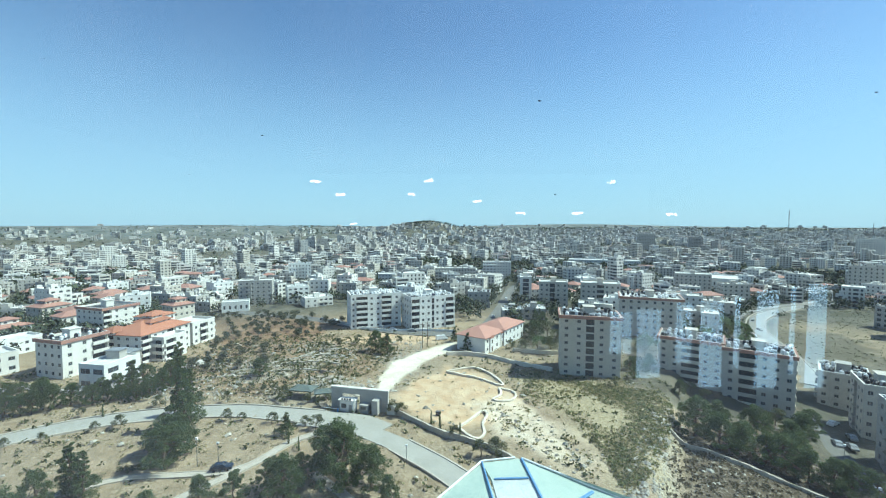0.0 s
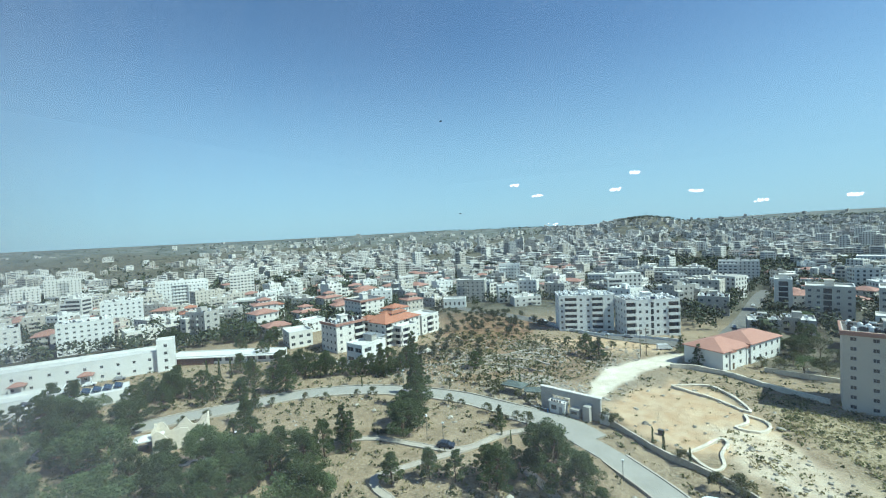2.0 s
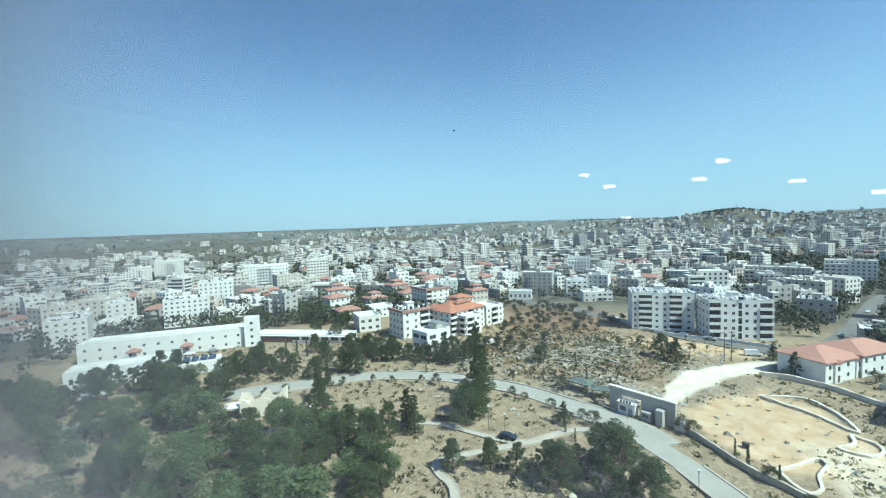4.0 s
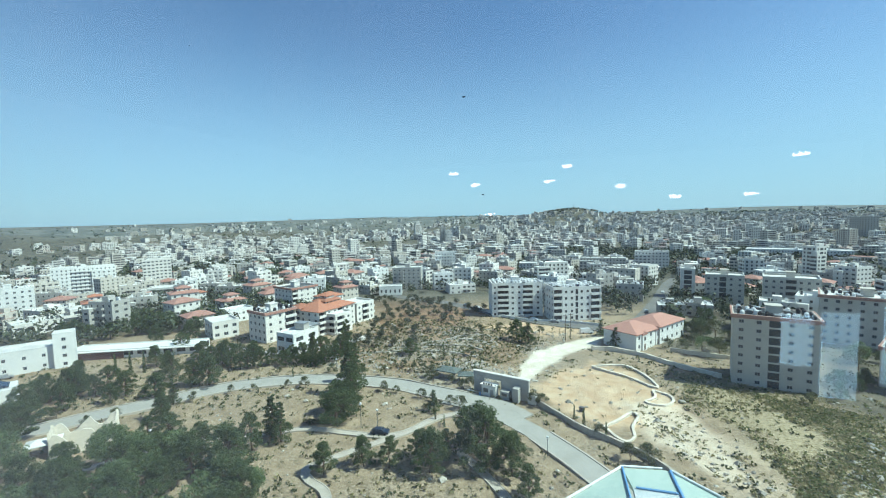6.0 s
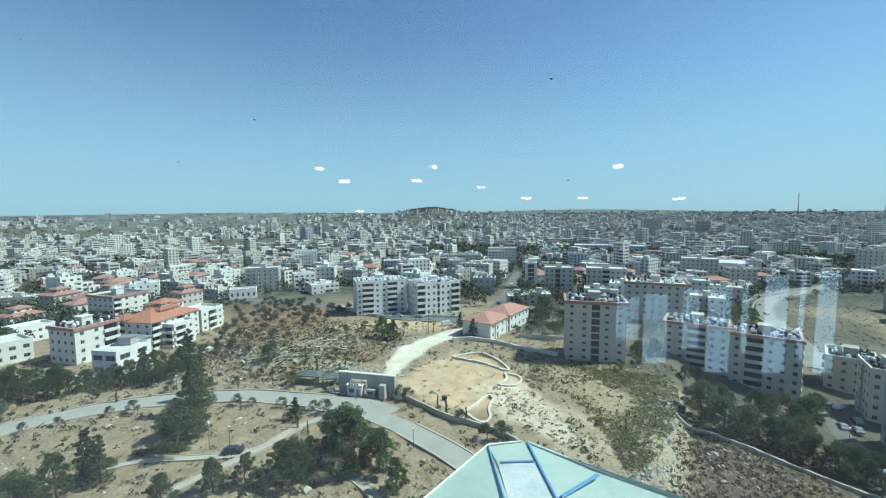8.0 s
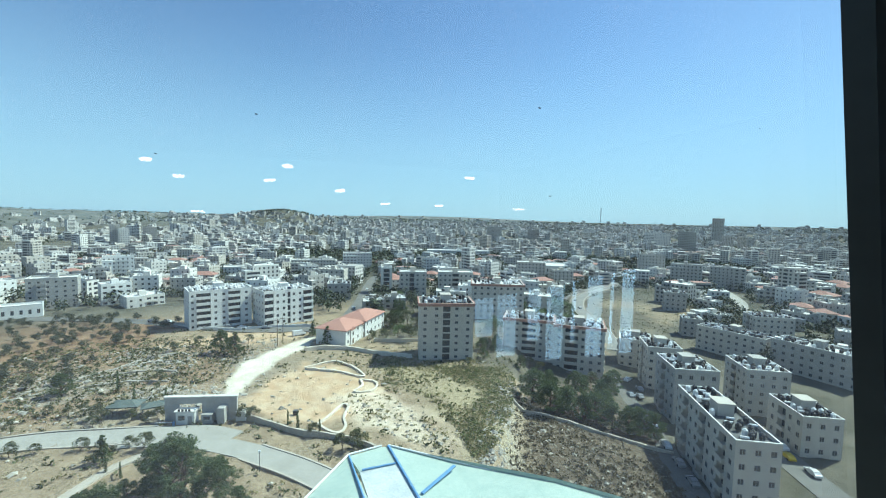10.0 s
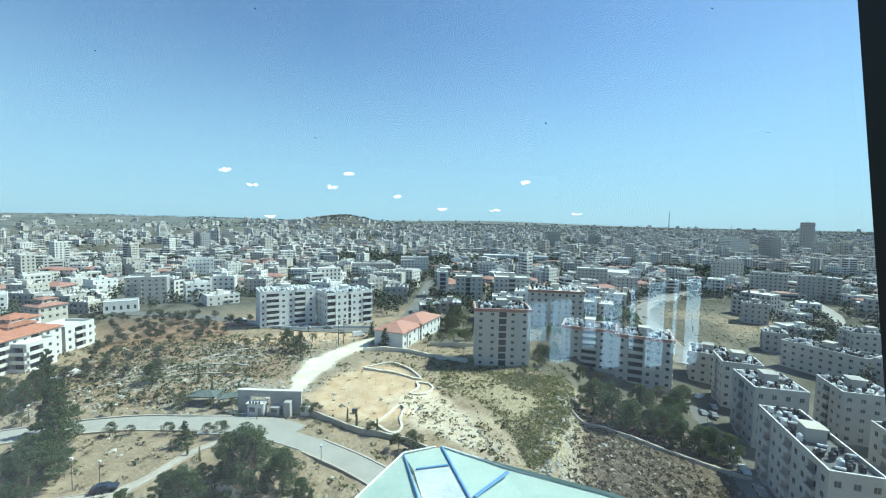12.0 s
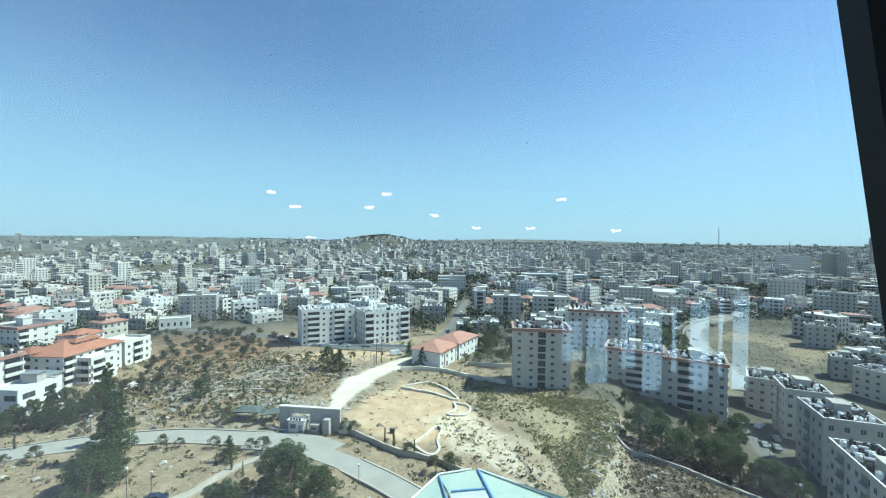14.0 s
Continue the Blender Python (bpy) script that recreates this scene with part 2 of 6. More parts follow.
BARE = [(150, 158), (176, 205), (196, 242), (228, 276), (268, 296), (322, 322), (336, 300), (300, 262), (276, 240), (262, 212), (232, 182), (206, 166), (185, 150)]
GULLY = [(52, 143), (70, 122), (100, 124), (112, 150), (80, 166), (58, 160)]
LOTS = [(-55, 186), (-20, 176), (2, 188), (-4, 198), (-30, 202)]


def ground_sheet():
    az = np.radians(np.concatenate([np.arange(-104, 78, 0.4), np.arange(80, 255, 4.0)]))
    rr = np.concatenate([np.linspace(0.5, 50, 8), np.arange(52, 262, 0.85), 262 * (4650 / 262) ** np.linspace(0, 1, 110)])
    A, D = np.meshgrid(az, rr)
    X, Y = D * np.sin(A), D * np.cos(A)
    Z = terrain(X, Y)
    near = 1 - sstep(200, 320, D)
    rough = sstep(20, 60, np.abs(X + 20) * 0 + Y) * near
    Z = Z + rough * (0.22 * waves(X, Y, 0.25, 5) + 0.10 * waves(X, Y, 1.1, 6))
    Z = Z + sstep(900, 1600, D) * (7 * waves(X, Y, 0.012, 8) + 2.5 * waves(X, Y, 0.04, 9)) * (1 - sstep(2600, 3400, D))
    nr, na = X.shape
    co = np.stack([X, Y, Z], -1).reshape(-1, 3)
    i, j = np.meshgrid(np.arange(nr - 1), np.arange(na), indexing="ij")
    j2 = (j + 1) % na
    f = np.stack([i * na + j, i * na + j2, (i + 1) * na + j2, (i + 1) * na + j], -1).reshape(-1, 4)[:, ::-1]
    me = bpy.data.meshes.new("ground")
    me.vertices.add(len(co))
    me.vertices.foreach_set("co", co.ravel())
    me.loops.add(f.size)
    me.loops.foreach_set("vertex_index", f.ravel().astype(np.int32))
    me.polygons.add(len(f))
    me.polygons.foreach_set("loop_start", np.arange(0, f.size, 4, dtype=np.int32))
    me.update(calc_edges=True)
    me.polygons.foreach_set("use_smooth", np.ones(len(f), bool))
    x, y, d = X.ravel(), Y.ravel(), D.ravel()
    azd = np.degrees(np.arctan2(x, y))
    s = (x - 34) * 0.845 - (y - 70) * 0.535
    zones = {
        "pale": np.maximum(poly_mask(x, y, TRACK, 1.0), poly_mask(x, y, PALE, 5) * 0.5),
        "ochre": np.maximum(np.maximum(poly_mask(x, y, OCHRE, 2.5), poly_mask(x, y, PALE, 5) * 0.7), poly_mask(x, y, LOTS, 4) * 0.9),
        "red": np.maximum(poly_mask(x, y, OLIVES, 7), poly_mask(x, y, TERRACE, 8) * 0.6),
        "green": poly_mask(x, y, SCRUB, 5),
        "rock": np.maximum(poly_mask(x, y, BANK, 2.5), 0.75 * (1 - sstep(0, 60, np.hypot(x + 45, (y - 150) * 1.2))) * (waves(x, y, 0.12, 12) > -0.2)),
        "field": sstep(4, 12, s) * (1 - sstep(60, 75, s)) * (1 - sstep(180, 225, d)),
        "city": (1 - 0.05 * poly_mask(x, y, BARE, 5)) * np.maximum(np.maximum(np.maximum(poly_mask(x, y, THICKET, 8), poly_mask(x, y, GULLY, 4)) * 0.85, poly_mask(x, y, LOWER_STREET, 5) * 0.92), sstep(215, 300, d + 15 * waves(x, y, 0.05, 14)) * (1 - sstep(38, 42, azd) * sstep(54, 50, azd) * (1 - sstep(330, 380, d)))),
        "hazy_hill": np.maximum(sstep(1500, 2100, d + 200 * waves(x, y, 0.01, 15)) * (1 - sstep(-22, 4, azd)), sstep(2200, 2600, d)),
    }
    for k, v in zones.items():
        a = me.attributes.new(k, "FLOAT", "POINT")
        a.data.foreach_set("value", np.asarray(v, dtype=np.float32))
    return me


def ground_material():
    m = bpy.data.materials.new("dry_ground")
    m.use_nodes = True
    nt = m.node_tree
    b = nt.nodes["Principled BSDF"]
    b.inputs["Roughness"].default_value = 0.95
    b.inputs["Specular IOR Level"].default_value = 0.15
    geo = nt.nodes.new("ShaderNodeNewGeometry")

    def noise_fac(scale, lo, hi, detail=6):
        n = nt.nodes.new("ShaderNodeTexNoise")
        n.inputs["Scale"].default_value, n.inputs["Detail"].default_value = scale, detail
        n.inputs["Roughness"].default_value = 0.65
        nt.links.new(geo.outputs["Position"], n.inputs["Vector"])
        r = nt.nodes.new("ShaderNodeMapRange")
        r.inputs["From Min"].default_value, r.inputs["From Max"].default_value = lo, hi
        nt.links.new(n.outputs["Fac"], r.inputs["Value"])
        return r.outputs[0]

    def mix(fac, a, c):
        x = nt.nodes.new("ShaderNodeMix")
        x.data_type = "RGBA"
        for sock, v in (("Factor", fac), ("A", a), ("B", c)):
            if isinstance(v, tuple):
                x.inputs[sock].default_value = (*v, 1)
            elif isinstance(v, float):
                x.inputs[sock].default_value = v
            else:
                nt.links.new(v, x.inputs[sock])
        return x.outputs["Result"]

    def zone(name):
        a = nt.nodes.new("ShaderNodeAttribute")
        a.attribute_name = name
        return a.outputs["Fac"]

    mid, fine, big = noise_fac(0.22, 0.38, 0.62), noise_fac(1.8, 0.40, 0.62), noise_fac(0.05, 0.40, 0.60)
    speck = noise_fac(0.9, 0.56, 0.64)
    col = mix(mid, (0.25, 0.180, 0.115), (0.40, 0.305, 0.205))
    col = mix(big, col, mix(fine, (0.19, 0.145, 0.092), (0.47, 0.37, 0.26)))
    col = mix(noise_fac(1.1, 0.54, 0.72), col, (0.155, 0.125, 0.072))
    col = mix(zone("red"), col, mix(mid, (0.20, 0.115, 0.07), (0.34, 0.22, 0.135)))
    col = mix(zone("rock"), col, mix(fine, (0.22, 0.175, 0.12), (0.50, 0.46, 0.385)))
    col = mix(zone("green"), col, mix(fine, (0.25, 0.20, 0.115), (0.50, 0.41, 0.27)))
    col = mix(zone("ochre"), col, mix(mid, (0.50, 0.335, 0.200), (0.60, 0.45, 0.30)))
    col = mix(zone("pale"), col, mix(mid, (0.62, 0.54, 0.42), (0.76, 0.70, 0.58)))
    col = mix(zone("field"), col, mix(speck, mix(fine, (0.095, 0.072, 0.05), (0.155, 0.118, 0.083)), (0.31, 0.27, 0.22)))
    col = mix(zone("city"), col, mix(big, (0.078, 0.076, 0.055), (0.150, 0.135, 0.105)))
    # far hills carry distance haze in their colour, a paler blue-grey
    col = mix(zone("hazy_hill"), col, mix(noise_fac(0.012, 0.42, 0.58), (0.098, 0.112, 0.106), (0.185, 0.185, 0.165)))
    nt.links.new(col, b.inputs["Base Color"])
    bp = nt.nodes.new("ShaderNodeBump")
    bp.inputs["Strength"].default_value, bp.inputs["Distance"].default_value = 0.6, 0.25
    nt.links.new(noise_fac(2.5, 0.3, 0.7), bp.inputs["Height"])
    nt.links.new(bp.outputs["Normal"], b.inputs["Normal"])
    return m


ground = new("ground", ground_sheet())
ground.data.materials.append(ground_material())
tagged(ground, "dry stony hillside ground with bare soil and fields", "ground", kind="structure")


# ---- roads, kerbs, low walls ----
def smooth_line(pts, step=1.5):
    """Catmull-Rom through the points, resampled."""
    p = [Vector((*q, 0)) for q in pts]
    p = [p[0] * 2 - p[1]] + p + [p[-1] * 2 - p[-2]]
    out = []
    for i in range(1, len(p) - 2):
        n = max(2, int((p[i + 1] - p[i]).length / step))
        for k in range(n):
            t = k / n
            a, b, c, d = p[i - 1], p[i], p[i + 1], p[i + 2]
            out.append(0.5 * (2 * b + (c - a) * t + (2 * a - 5 * b + 4 * c - d) * t * t + (3 * b - a - 3 * c + d) * t ** 3))
    out.append(p[-2])
    return out


def ribbon(name, pts, half, lift, mat, label, category, thick=0.25, kind="structure", parent=None, offset=0.0, closed=False):
    """A strip with thickness draped on the ground along a line."""
    line = smooth_line(pts + ([pts[0]] if closed else []))
    verts, faces = [], []
    for i, c in enumerate(line):
        t = (line[min(i + 1, len(line) - 1)] - line[max(i - 1, 0)]).normalized()
        n = Vector((-t.y, t.x, 0))
        for o in (offset - half, offset + half):
            q = c + n * o
            z = gz(c.x, c.y) if half > 1.2 else gz(q.x, q.y)
            verts += [(q.x, q.y, z - thick), (q.x, q.y, z + lift)]
    for i in range(len(line) - 1):
        a, b = i * 4, i * 4 + 4
        faces += [(a + 1, a + 3, b + 3, b + 1), (a, a + 1, b + 1, b), (a + 3, a + 2, b + 2, b + 3)]
    faces += [(0, 2, 3, 1), (len(verts) - 4, len(verts) - 3, len(verts) - 1, len(verts) - 2)]
    ob = new(name, mesh_of(name, verts, faces, [mat]))
    return tagged(ob, label, category, kind=kind)


ROAD_A = [(-146, 22), (-143, 42), (-130, 67), (-119, 82), (-108, 97), (-92, 108), (-76, 113), (-58, 115), (-44, 113), (-33, 111), (-24, 107)]
ROAD_B = [(-30, 110), (-22, 105), (-10, 96.5), (0, 87), (9, 76), (16, 64), (22, 50)]
ribbon("road", ROAD_A, 3.4, 0.30, ASPHALT, "worn pale grey asphalt park drive", "road")
ribbon("road", ROAD_B, 2.9, 0.31, ASPHALT, "wide worn grey asphalt drive curving to the gate", "road")
for o in (-3.9, 3.9):
    ribbon("kerb", ROAD_A[:10], 0.22, 0.46, KERB, "pale stone kerb along the park drive", "kerb", offset=o)
for o in (-3.15, 3.15):
    ribbon("kerb", ROAD_B[2:], 0.22, 0.47, KERB, "pale stone kerb along the wide drive", "kerb", offset=o)
ribbon("road", [(-38, 111), (-30, 109.5), (-22, 107.5), (-15.5, 103)], 4.6, 0.305, ASPHALT, "worn grey asphalt forecourt before the gate", "road")
PATH_1 = [(-28, 104), (-36, 98), (-41, 89), (-46, 85.5), (-54, 84.5), (-66, 83), (-76, 77), (-88, 71), (-98, 59), (-105, 47), (-112, 36)]
PATH_2 = [(-40, 90), (-46, 82), (-52, 74), (-55, 69), (-52, 66), (-47, 64), (-42, 58)]
PATH_3 = [(-27, 85), (-18, 77), (-12.7, 71), (-8, 62)]
for p, h, up in ((PATH_1, 0.8, 0.30), (PATH_2, 0.75, 0.33), (PATH_3, 0.75, 0.36)):
    ribbon("footpath", p, h, up, PATH, "pale paved garden footpath with worn edges", "path")
    for o in (-h - 0.1, h + 0.1):
        ribbon("path_edging", p, 0.1, up + 0.1, KERB, "low stone edging beside the footpath", "kerb", offset=o)
ribbon("road", [(-130, 262), (-86, 243), (-50, 219), (-20, 203), (5, 198), (13, 190), (22, 207), (40, 274), (62, 374), (77, 428)], 4, 0.3, ASPHALT_D, "grey asphalt street between apartment blocks", "road")
ribbon("road", [(114, 130), (106, 107), (95, 84), (86, 67), (78, 51)], 3.0, 0.3, ASPHALT_D, "narrow asphalt street below the terraces", "road")
ribbon("road", [(146, 160), (166, 194), (181, 227), (194, 253), (222, 285), (262, 310), (318, 337), (380, 372), (430, 420)], 4.4, 0.35, ASPHALT_M, "pale dual carriageway curving past a roundabout", "road")
CARRIAGE = [(146, 160), (166, 194), (181, 227), (194, 253), (222, 285), (262, 310), (318, 337), (380, 372), (430, 420)]
for o in (-4.8, 4.8):
    ribbon("kerb", CARRIAGE, 0.3, 0.9 if o < 0 else 0.6, KERB, "pale concrete parapet along the carriageway", "kerb", offset=o)
ribbon("road", [(p[0] - 8.6, p[1] + 6.0) for p in CARRIAGE[1:8]], 2.6, 0.36, ASPHALT_M, "grey slip road beside the carriageway", "road")
ribbon("road", [(257, 150), (300, 205), (340, 238), (400, 300)], 5, 0.35, ASPHALT, "pale curving side road", "road")
ribbon("road", [(150, 122), (136, 96), (124, 71), (114, 50)], 4.0, 0.3, ASPHALT_D, "asphalt street with parked cars", "road")


# ---- buildings ----
def facade(V, F, I, ox, oy, dx, dy, length, h, floors, cols, z0=0.0, ww=None, wh=1.2, sill=1.0, depth=0.16, panes=True, skip=None, wall=0, glass=1):
    """One wall from (ox, oy) along (dx, dy), its openings cut through to recessed panes. The outside is to the right of the way."""
    nx, ny = dy, -dx
    fh = h / floors
    cw = length / cols
    ww = ww or min(1.25, cw * 0.40)
    xs, zs = [0.0], [0.0]
    for c in range(cols):
        xs += [cw * (c + 0.5) - ww / 2, cw * (c + 0.5) + ww / 2]
    for k in range(floors):
        zs += [fh * k + sill * fh / 3, fh * k + min((sill + wh) * fh / 3, fh * 0.92)]
    xs.append(length)
    zs.append(h)
    base = len(V)
    for z in zs:
        for x in xs:
            V.append((ox + dx * x, oy + dy * x, z0 + z))
    nxs = len(xs)
    spots = []
    for r in range(len(zs) - 1):
        for c in range(nxs - 1):
            a = base + r * nxs + c
            q = (a, a + 1, a + nxs + 1, a + nxs)
            if r % 2 and c % 2 and not (skip and skip(c // 2, r // 2)):
                b = len(V)
                for i in q:
                    v = V[i]
                    V.append((v[0] - nx * depth, v[1] - ny * depth, v[2]))
                for i in range(4):
                    j = (i + 1) % 4
                    F.append((q[i], q[j], b + j, b + i))
                    I.append(wall)
                if panes:
                    F.append((b, b + 1, b + 2, b + 3))
                    I.append(glass)
                spots.append(((xs[c] + xs[c + 1]) / 2, zs[r], zs[r + 1] - zs[r], ww))
            else:
                F.append(q)
                I.append(wall)
    return spots


def flat_top(V, F, I, w, d, h, par=0.9, t=0.25, wall=0, roof=2):
    """Parapet and roof deck on a rectangle centred on the origin."""
    b = len(V)
    for x, y in ((-w / 2, -d / 2), (w / 2, -d / 2), (w / 2, d / 2), (-w / 2, d / 2)):
        sx, sy = (1 if x < 0 else -1) * t, (1 if y < 0 else -1) * t
        V += [(x, y, h), (x, y, h + par), (x + sx, y + sy, h + par), (x + sx, y + sy, h + 0.05)]
    for i in range(4):
        a, c = b + i * 4, b + ((i + 1) % 4) * 4
        for k in range(3):
            F.append((a + k, c + k, c + k + 1, a + k + 1))
            I.append(wall)
    F.append((b + 3, b + 7, b + 11, b + 15))
    I.append(roof)


def hip_roof(V, F, I, w, d, h, rise, over=0.6, mat=2):
    b = len(V)
    w2, d2 = w / 2 + over, d / 2 + over
    k = max(0.0, w2 - d2)
    V += [(-w2, -d2, h), (w2, -d2, h), (w2, d2, h), (-w2, d2, h), (-k, 0, h + rise), (k, 0, h + rise)]
    V += [(-w2, -d2, h - 0.25), (w2, -d2, h - 0.25), (w2, d2, h - 0.25), (-w2, d2, h - 0.25)]
    F += [(b, b + 1, b + 5, b + 4), (b + 1, b + 2, b + 5), (b + 2, b + 3, b + 4, b + 5), (b + 3, b, b + 4)]
    I += [mat] * 4
    for i in range(4):
        F.append((b + i, b + 6 + i, b + 6 + (i + 1) % 4, b + (i + 1) % 4)[::-1])
        I.append(mat)
    F.append((b + 9, b + 8, b + 7, b + 6))
    I.append(0)


WINDOWS = {}


def window_mesh(ww, wh):
    key = (round(ww, 1), round(wh, 1))
    if key not in WINDOWS:
        w, h = key
        xs, zs = (-w / 2, -w / 2 + 0.07, -0.035, 0.035, w / 2 - 0.07, w / 2), (0, 0.07, h - 0.07, h)
        V, F, I = [(x, 0.06, z) for z in zs for x in xs], [], []
        for r in range(3):
            for c in range(5):
                q = (r * 6 + c, r * 6 + c + 1, r * 6 + c + 7, r * 6 + c + 6)
                if r == 1 and c in (1, 3):
                    k = len(V)
                    V += [(V[i][0], 0.11, V[i][2]) for i in q]
                    F += [(q[i], q[(i + 1) % 4], k + (i + 1) % 4, k + i) for i in range(4)] + [(k, k + 1, k + 2, k + 3)]
                    I += [1, 1, 1, 1, 0]
                else:
                    F.append(q)
                    I.append(1)
        WINDOWS[key] = mesh_of("window", V, F, [GLASS_DARK, FRAME_GREY], I)
    return WINDOWS[key]


BALCONY = {}


def balcony_mesh(bw, deep, mat):
    key = (round(bw, 1), deep, mat.name)
    if key not in BALCONY:
        bm = bmesh.new()
        w = key[0]
        add_box(bm, -w / 2, w / 2, -deep, -0.003, -0.2, 0)
        add_box(bm, -w / 2, w / 2, -deep, -deep + 0.15, 0, 0.95)
        add_box(bm, -w / 2, -w / 2 + 0.15, -deep + 0.15, -0.003, 0, 0.95)
        add_box(bm, w / 2 - 0.15, w / 2, -deep + 0.15, -0.003, 0, 0.95)
        me = bpy.data.meshes.new("balcony")
        bm.to_mesh(me)
        bm.free()
        me.materials.append(mat)
        BALCONY[key] = me
    return BALCONY[key]


FOOT = []  # footprints x, y, radius


def building(name, label, x, y, w, d, h, floors, yaw, mat, cols=(6, 4), roof="flat", balconies=(), roofmat=None, category="apartment block", group="apartment blocks", par=0.9, z=None, sink=3.0, ww=None, wh=1.2, trim=None, stair=True, plan=None, tiers=()):
    """A block with walls, windows and balconies as parts. yaw: degrees; the front (side 0) faces -y before the turn."""
    z = gz(x, y) if z is None else z
    root = new(name)
    root.matrix_basis = pose(x, y, z, 0, 0, yaw)
    tagged(root, label, category, group)
    FOOT.append((x, y, max(w, d) * 0.62))
    V, F, I = [], [], []
    sides = [(-w / 2, -d / 2, 1, 0, w, cols[0]), (w / 2, -d / 2, 0, 1, d, cols[1]), (w / 2, d / 2, -1, 0, w, cols[0]), (-w / 2, d / 2, 0, -1, d, cols[1])]
    for k, (ox, oy, dx, dy, ln, n) in enumerate(sides):
        b = len(V)
        V += [(ox, oy, -sink), (ox + dx * ln, oy + dy * ln, -sink), (ox + dx * ln, oy + dy * ln, 0), (ox, oy, 0)]
        F.append((b, b + 1, b + 2, b + 3))
        I.append(0)
        run = 0.0
        for frac, what, n2 in (plan or {}).get(k, ((1.0, "windows", n),)):
            seg = ln * frac
            sx0, sy0 = ox + dx * run, oy + dy * run
            if what == "loggia":
                facade(V, F, I, sx0, sy0, dx, dy, seg, h, floors, 1, ww=seg - 0.4, wh=2.35, sill=0.35, depth=1.3)
                for f in range(floors):
                    m = Matrix.Translation((sx0 + dx * seg / 2, sy0 + dy * seg / 2, f * h / floors + 0.2)) @ Matrix.Rotation(math.atan2(dy, dx), 4, "Z")
                    part_mesh("balcony", balcony_mesh(seg - 0.2, 0.7, mat), root, m)
            elif what == "glazed":
                facade(V, F, I, sx0, sy0, dx, dy, seg, h, floors, 1, ww=seg - 0.5, wh=2.5, sill=0.3, depth=0.25)
            elif what == "blank":
                facade(V, F, I, sx0, sy0, dx, dy, seg, h, floors, 1, skip=lambda c, r: True)
            else:
                spots = facade(V, F, I, sx0, sy0, dx, dy, seg, h, floors, n2, panes=k == 2, ww=ww, wh=wh)
                for (sx, sz, sh, sw) in spots if k != 2 else ():
                    m = Matrix.Translation((sx0 + dx * sx, sy0 + dy * sx, sz)) @ Matrix.Rotation(math.atan2(dy, dx), 4, "Z")
                    part_mesh("window", window_mesh(sw, sh), root, m)
            run += seg
    if roof == "flat":
        flat_top(V, F, I, w, d, h, par)
    else:
        b = len(V)
        V += [(-w / 2, -d / 2, h), (w / 2, -d / 2, h), (w / 2, d / 2, h), (-w / 2, d / 2, h)]
        F.append((b, b + 1, b + 2, b + 3))
        I.append(0)
    part_mesh("wall", mesh_of("wall", V, F, [mat, GLASS_DARK, roofmat or ROOF_PALE], I), root)
    if roof == "flat" and not trim:
        bm = bmesh.new()
        for y0, y1 in ((-d / 2 - 0.06, -d / 2 + 0.3), (d / 2 - 0.3, d / 2 + 0.06)):
            add_box(bm, -w / 2 - 0.06, w / 2 + 0.06, y0, y1, h + par + 0.003, h + par + 0.13)
        for x0, x1 in ((-w / 2 - 0.06, -w / 2 + 0.3), (w / 2 - 0.3, w / 2 + 0.06)):
            add_box(bm, x0, x1, -d / 2 + 0.302, d / 2 - 0.302, h + par + 0.003, h + par + 0.13)
        part("coping", bm, PLASTER, root, "pale parapet coping")
    if roof == "hip":
        V, F, I = [], [], []
        hip_roof(V, F, I, w, d, h + 0.3, min(w, d) * 0.2, mat=0)
        part_mesh("roof", mesh_of("roof", V, F, [roofmat or TILE], I), root, label="clay tile hipped roof")
    for tw, td, tx, ty, tz, th in tiers:
        V, F, I = [], [], []
        for ox, oy, dx, dy, ln in ((-tw / 2, -td / 2, 1, 0, tw), (tw / 2, -td / 2, 0, 1, td), (tw / 2, td / 2, -1, 0, tw), (-tw / 2, td / 2, 0, -1, td)):
            facade(V, F, I, ox, oy, dx, dy, ln, th, 1, max(1, int(ln / 2.5)), wh=1.0, depth=0.2)
        part_mesh("upper_storey", mesh_of("upper_storey", V, F, [mat, GLASS_DARK], I), root, pose(tx, ty, tz))
        V, F, I = [], [], []
        hip_roof(V, F, I, tw, td, th, min(tw, td) * 0.22, mat=0)
        part_mesh("upper_roof", mesh_of("upper_roof", V, F, [roofmat or TILE], I), root, pose(tx, ty, tz), "small clay tile roof tier")
    if roof == "flat" and stair:
        bm = bmesh.new()
        add_box(bm, -1.8, 1.8, -1.5, 2.5, h + 0.05, h + 3.0)
        add_box(bm, -2.1, 2.1, -1.8, 2.8, h + 3.0, h + 3.25)
        part("stair_head", bm, mat, root)
    if trim:
        bm = bmesh.new()
        for s in (-1, 1):
            add_box(bm, -w / 2 - 0.5, w / 2 + 0.5, s * d / 2 + (0.004 if s > 0 else -0.504), s * d / 2 + (0.504 if s > 0 else -0.004), h - 0.25, h + 0.9)
            add_box(bm, s * w / 2 + (0.004 if s > 0 else -0.504), s * w / 2 + (0.504 if s > 0 else -0.004), -d / 2, d / 2, h - 0.25, h + 0.9)
        part("tiled_eave", bm, trim, root, "pink clay tile eave band")
    fh = h / floors
    for side, pos, bw, f0 in balconies:
        ox, oy, dx, dy, ln, n = sides[side]
        for k in range(f0, floors):
            m = Matrix.Translation((ox + dx * pos * ln, oy + dy * pos * ln, k * fh + 0.15)) @ Matrix.Rotation(math.atan2(dy, dx), 4, "Z")
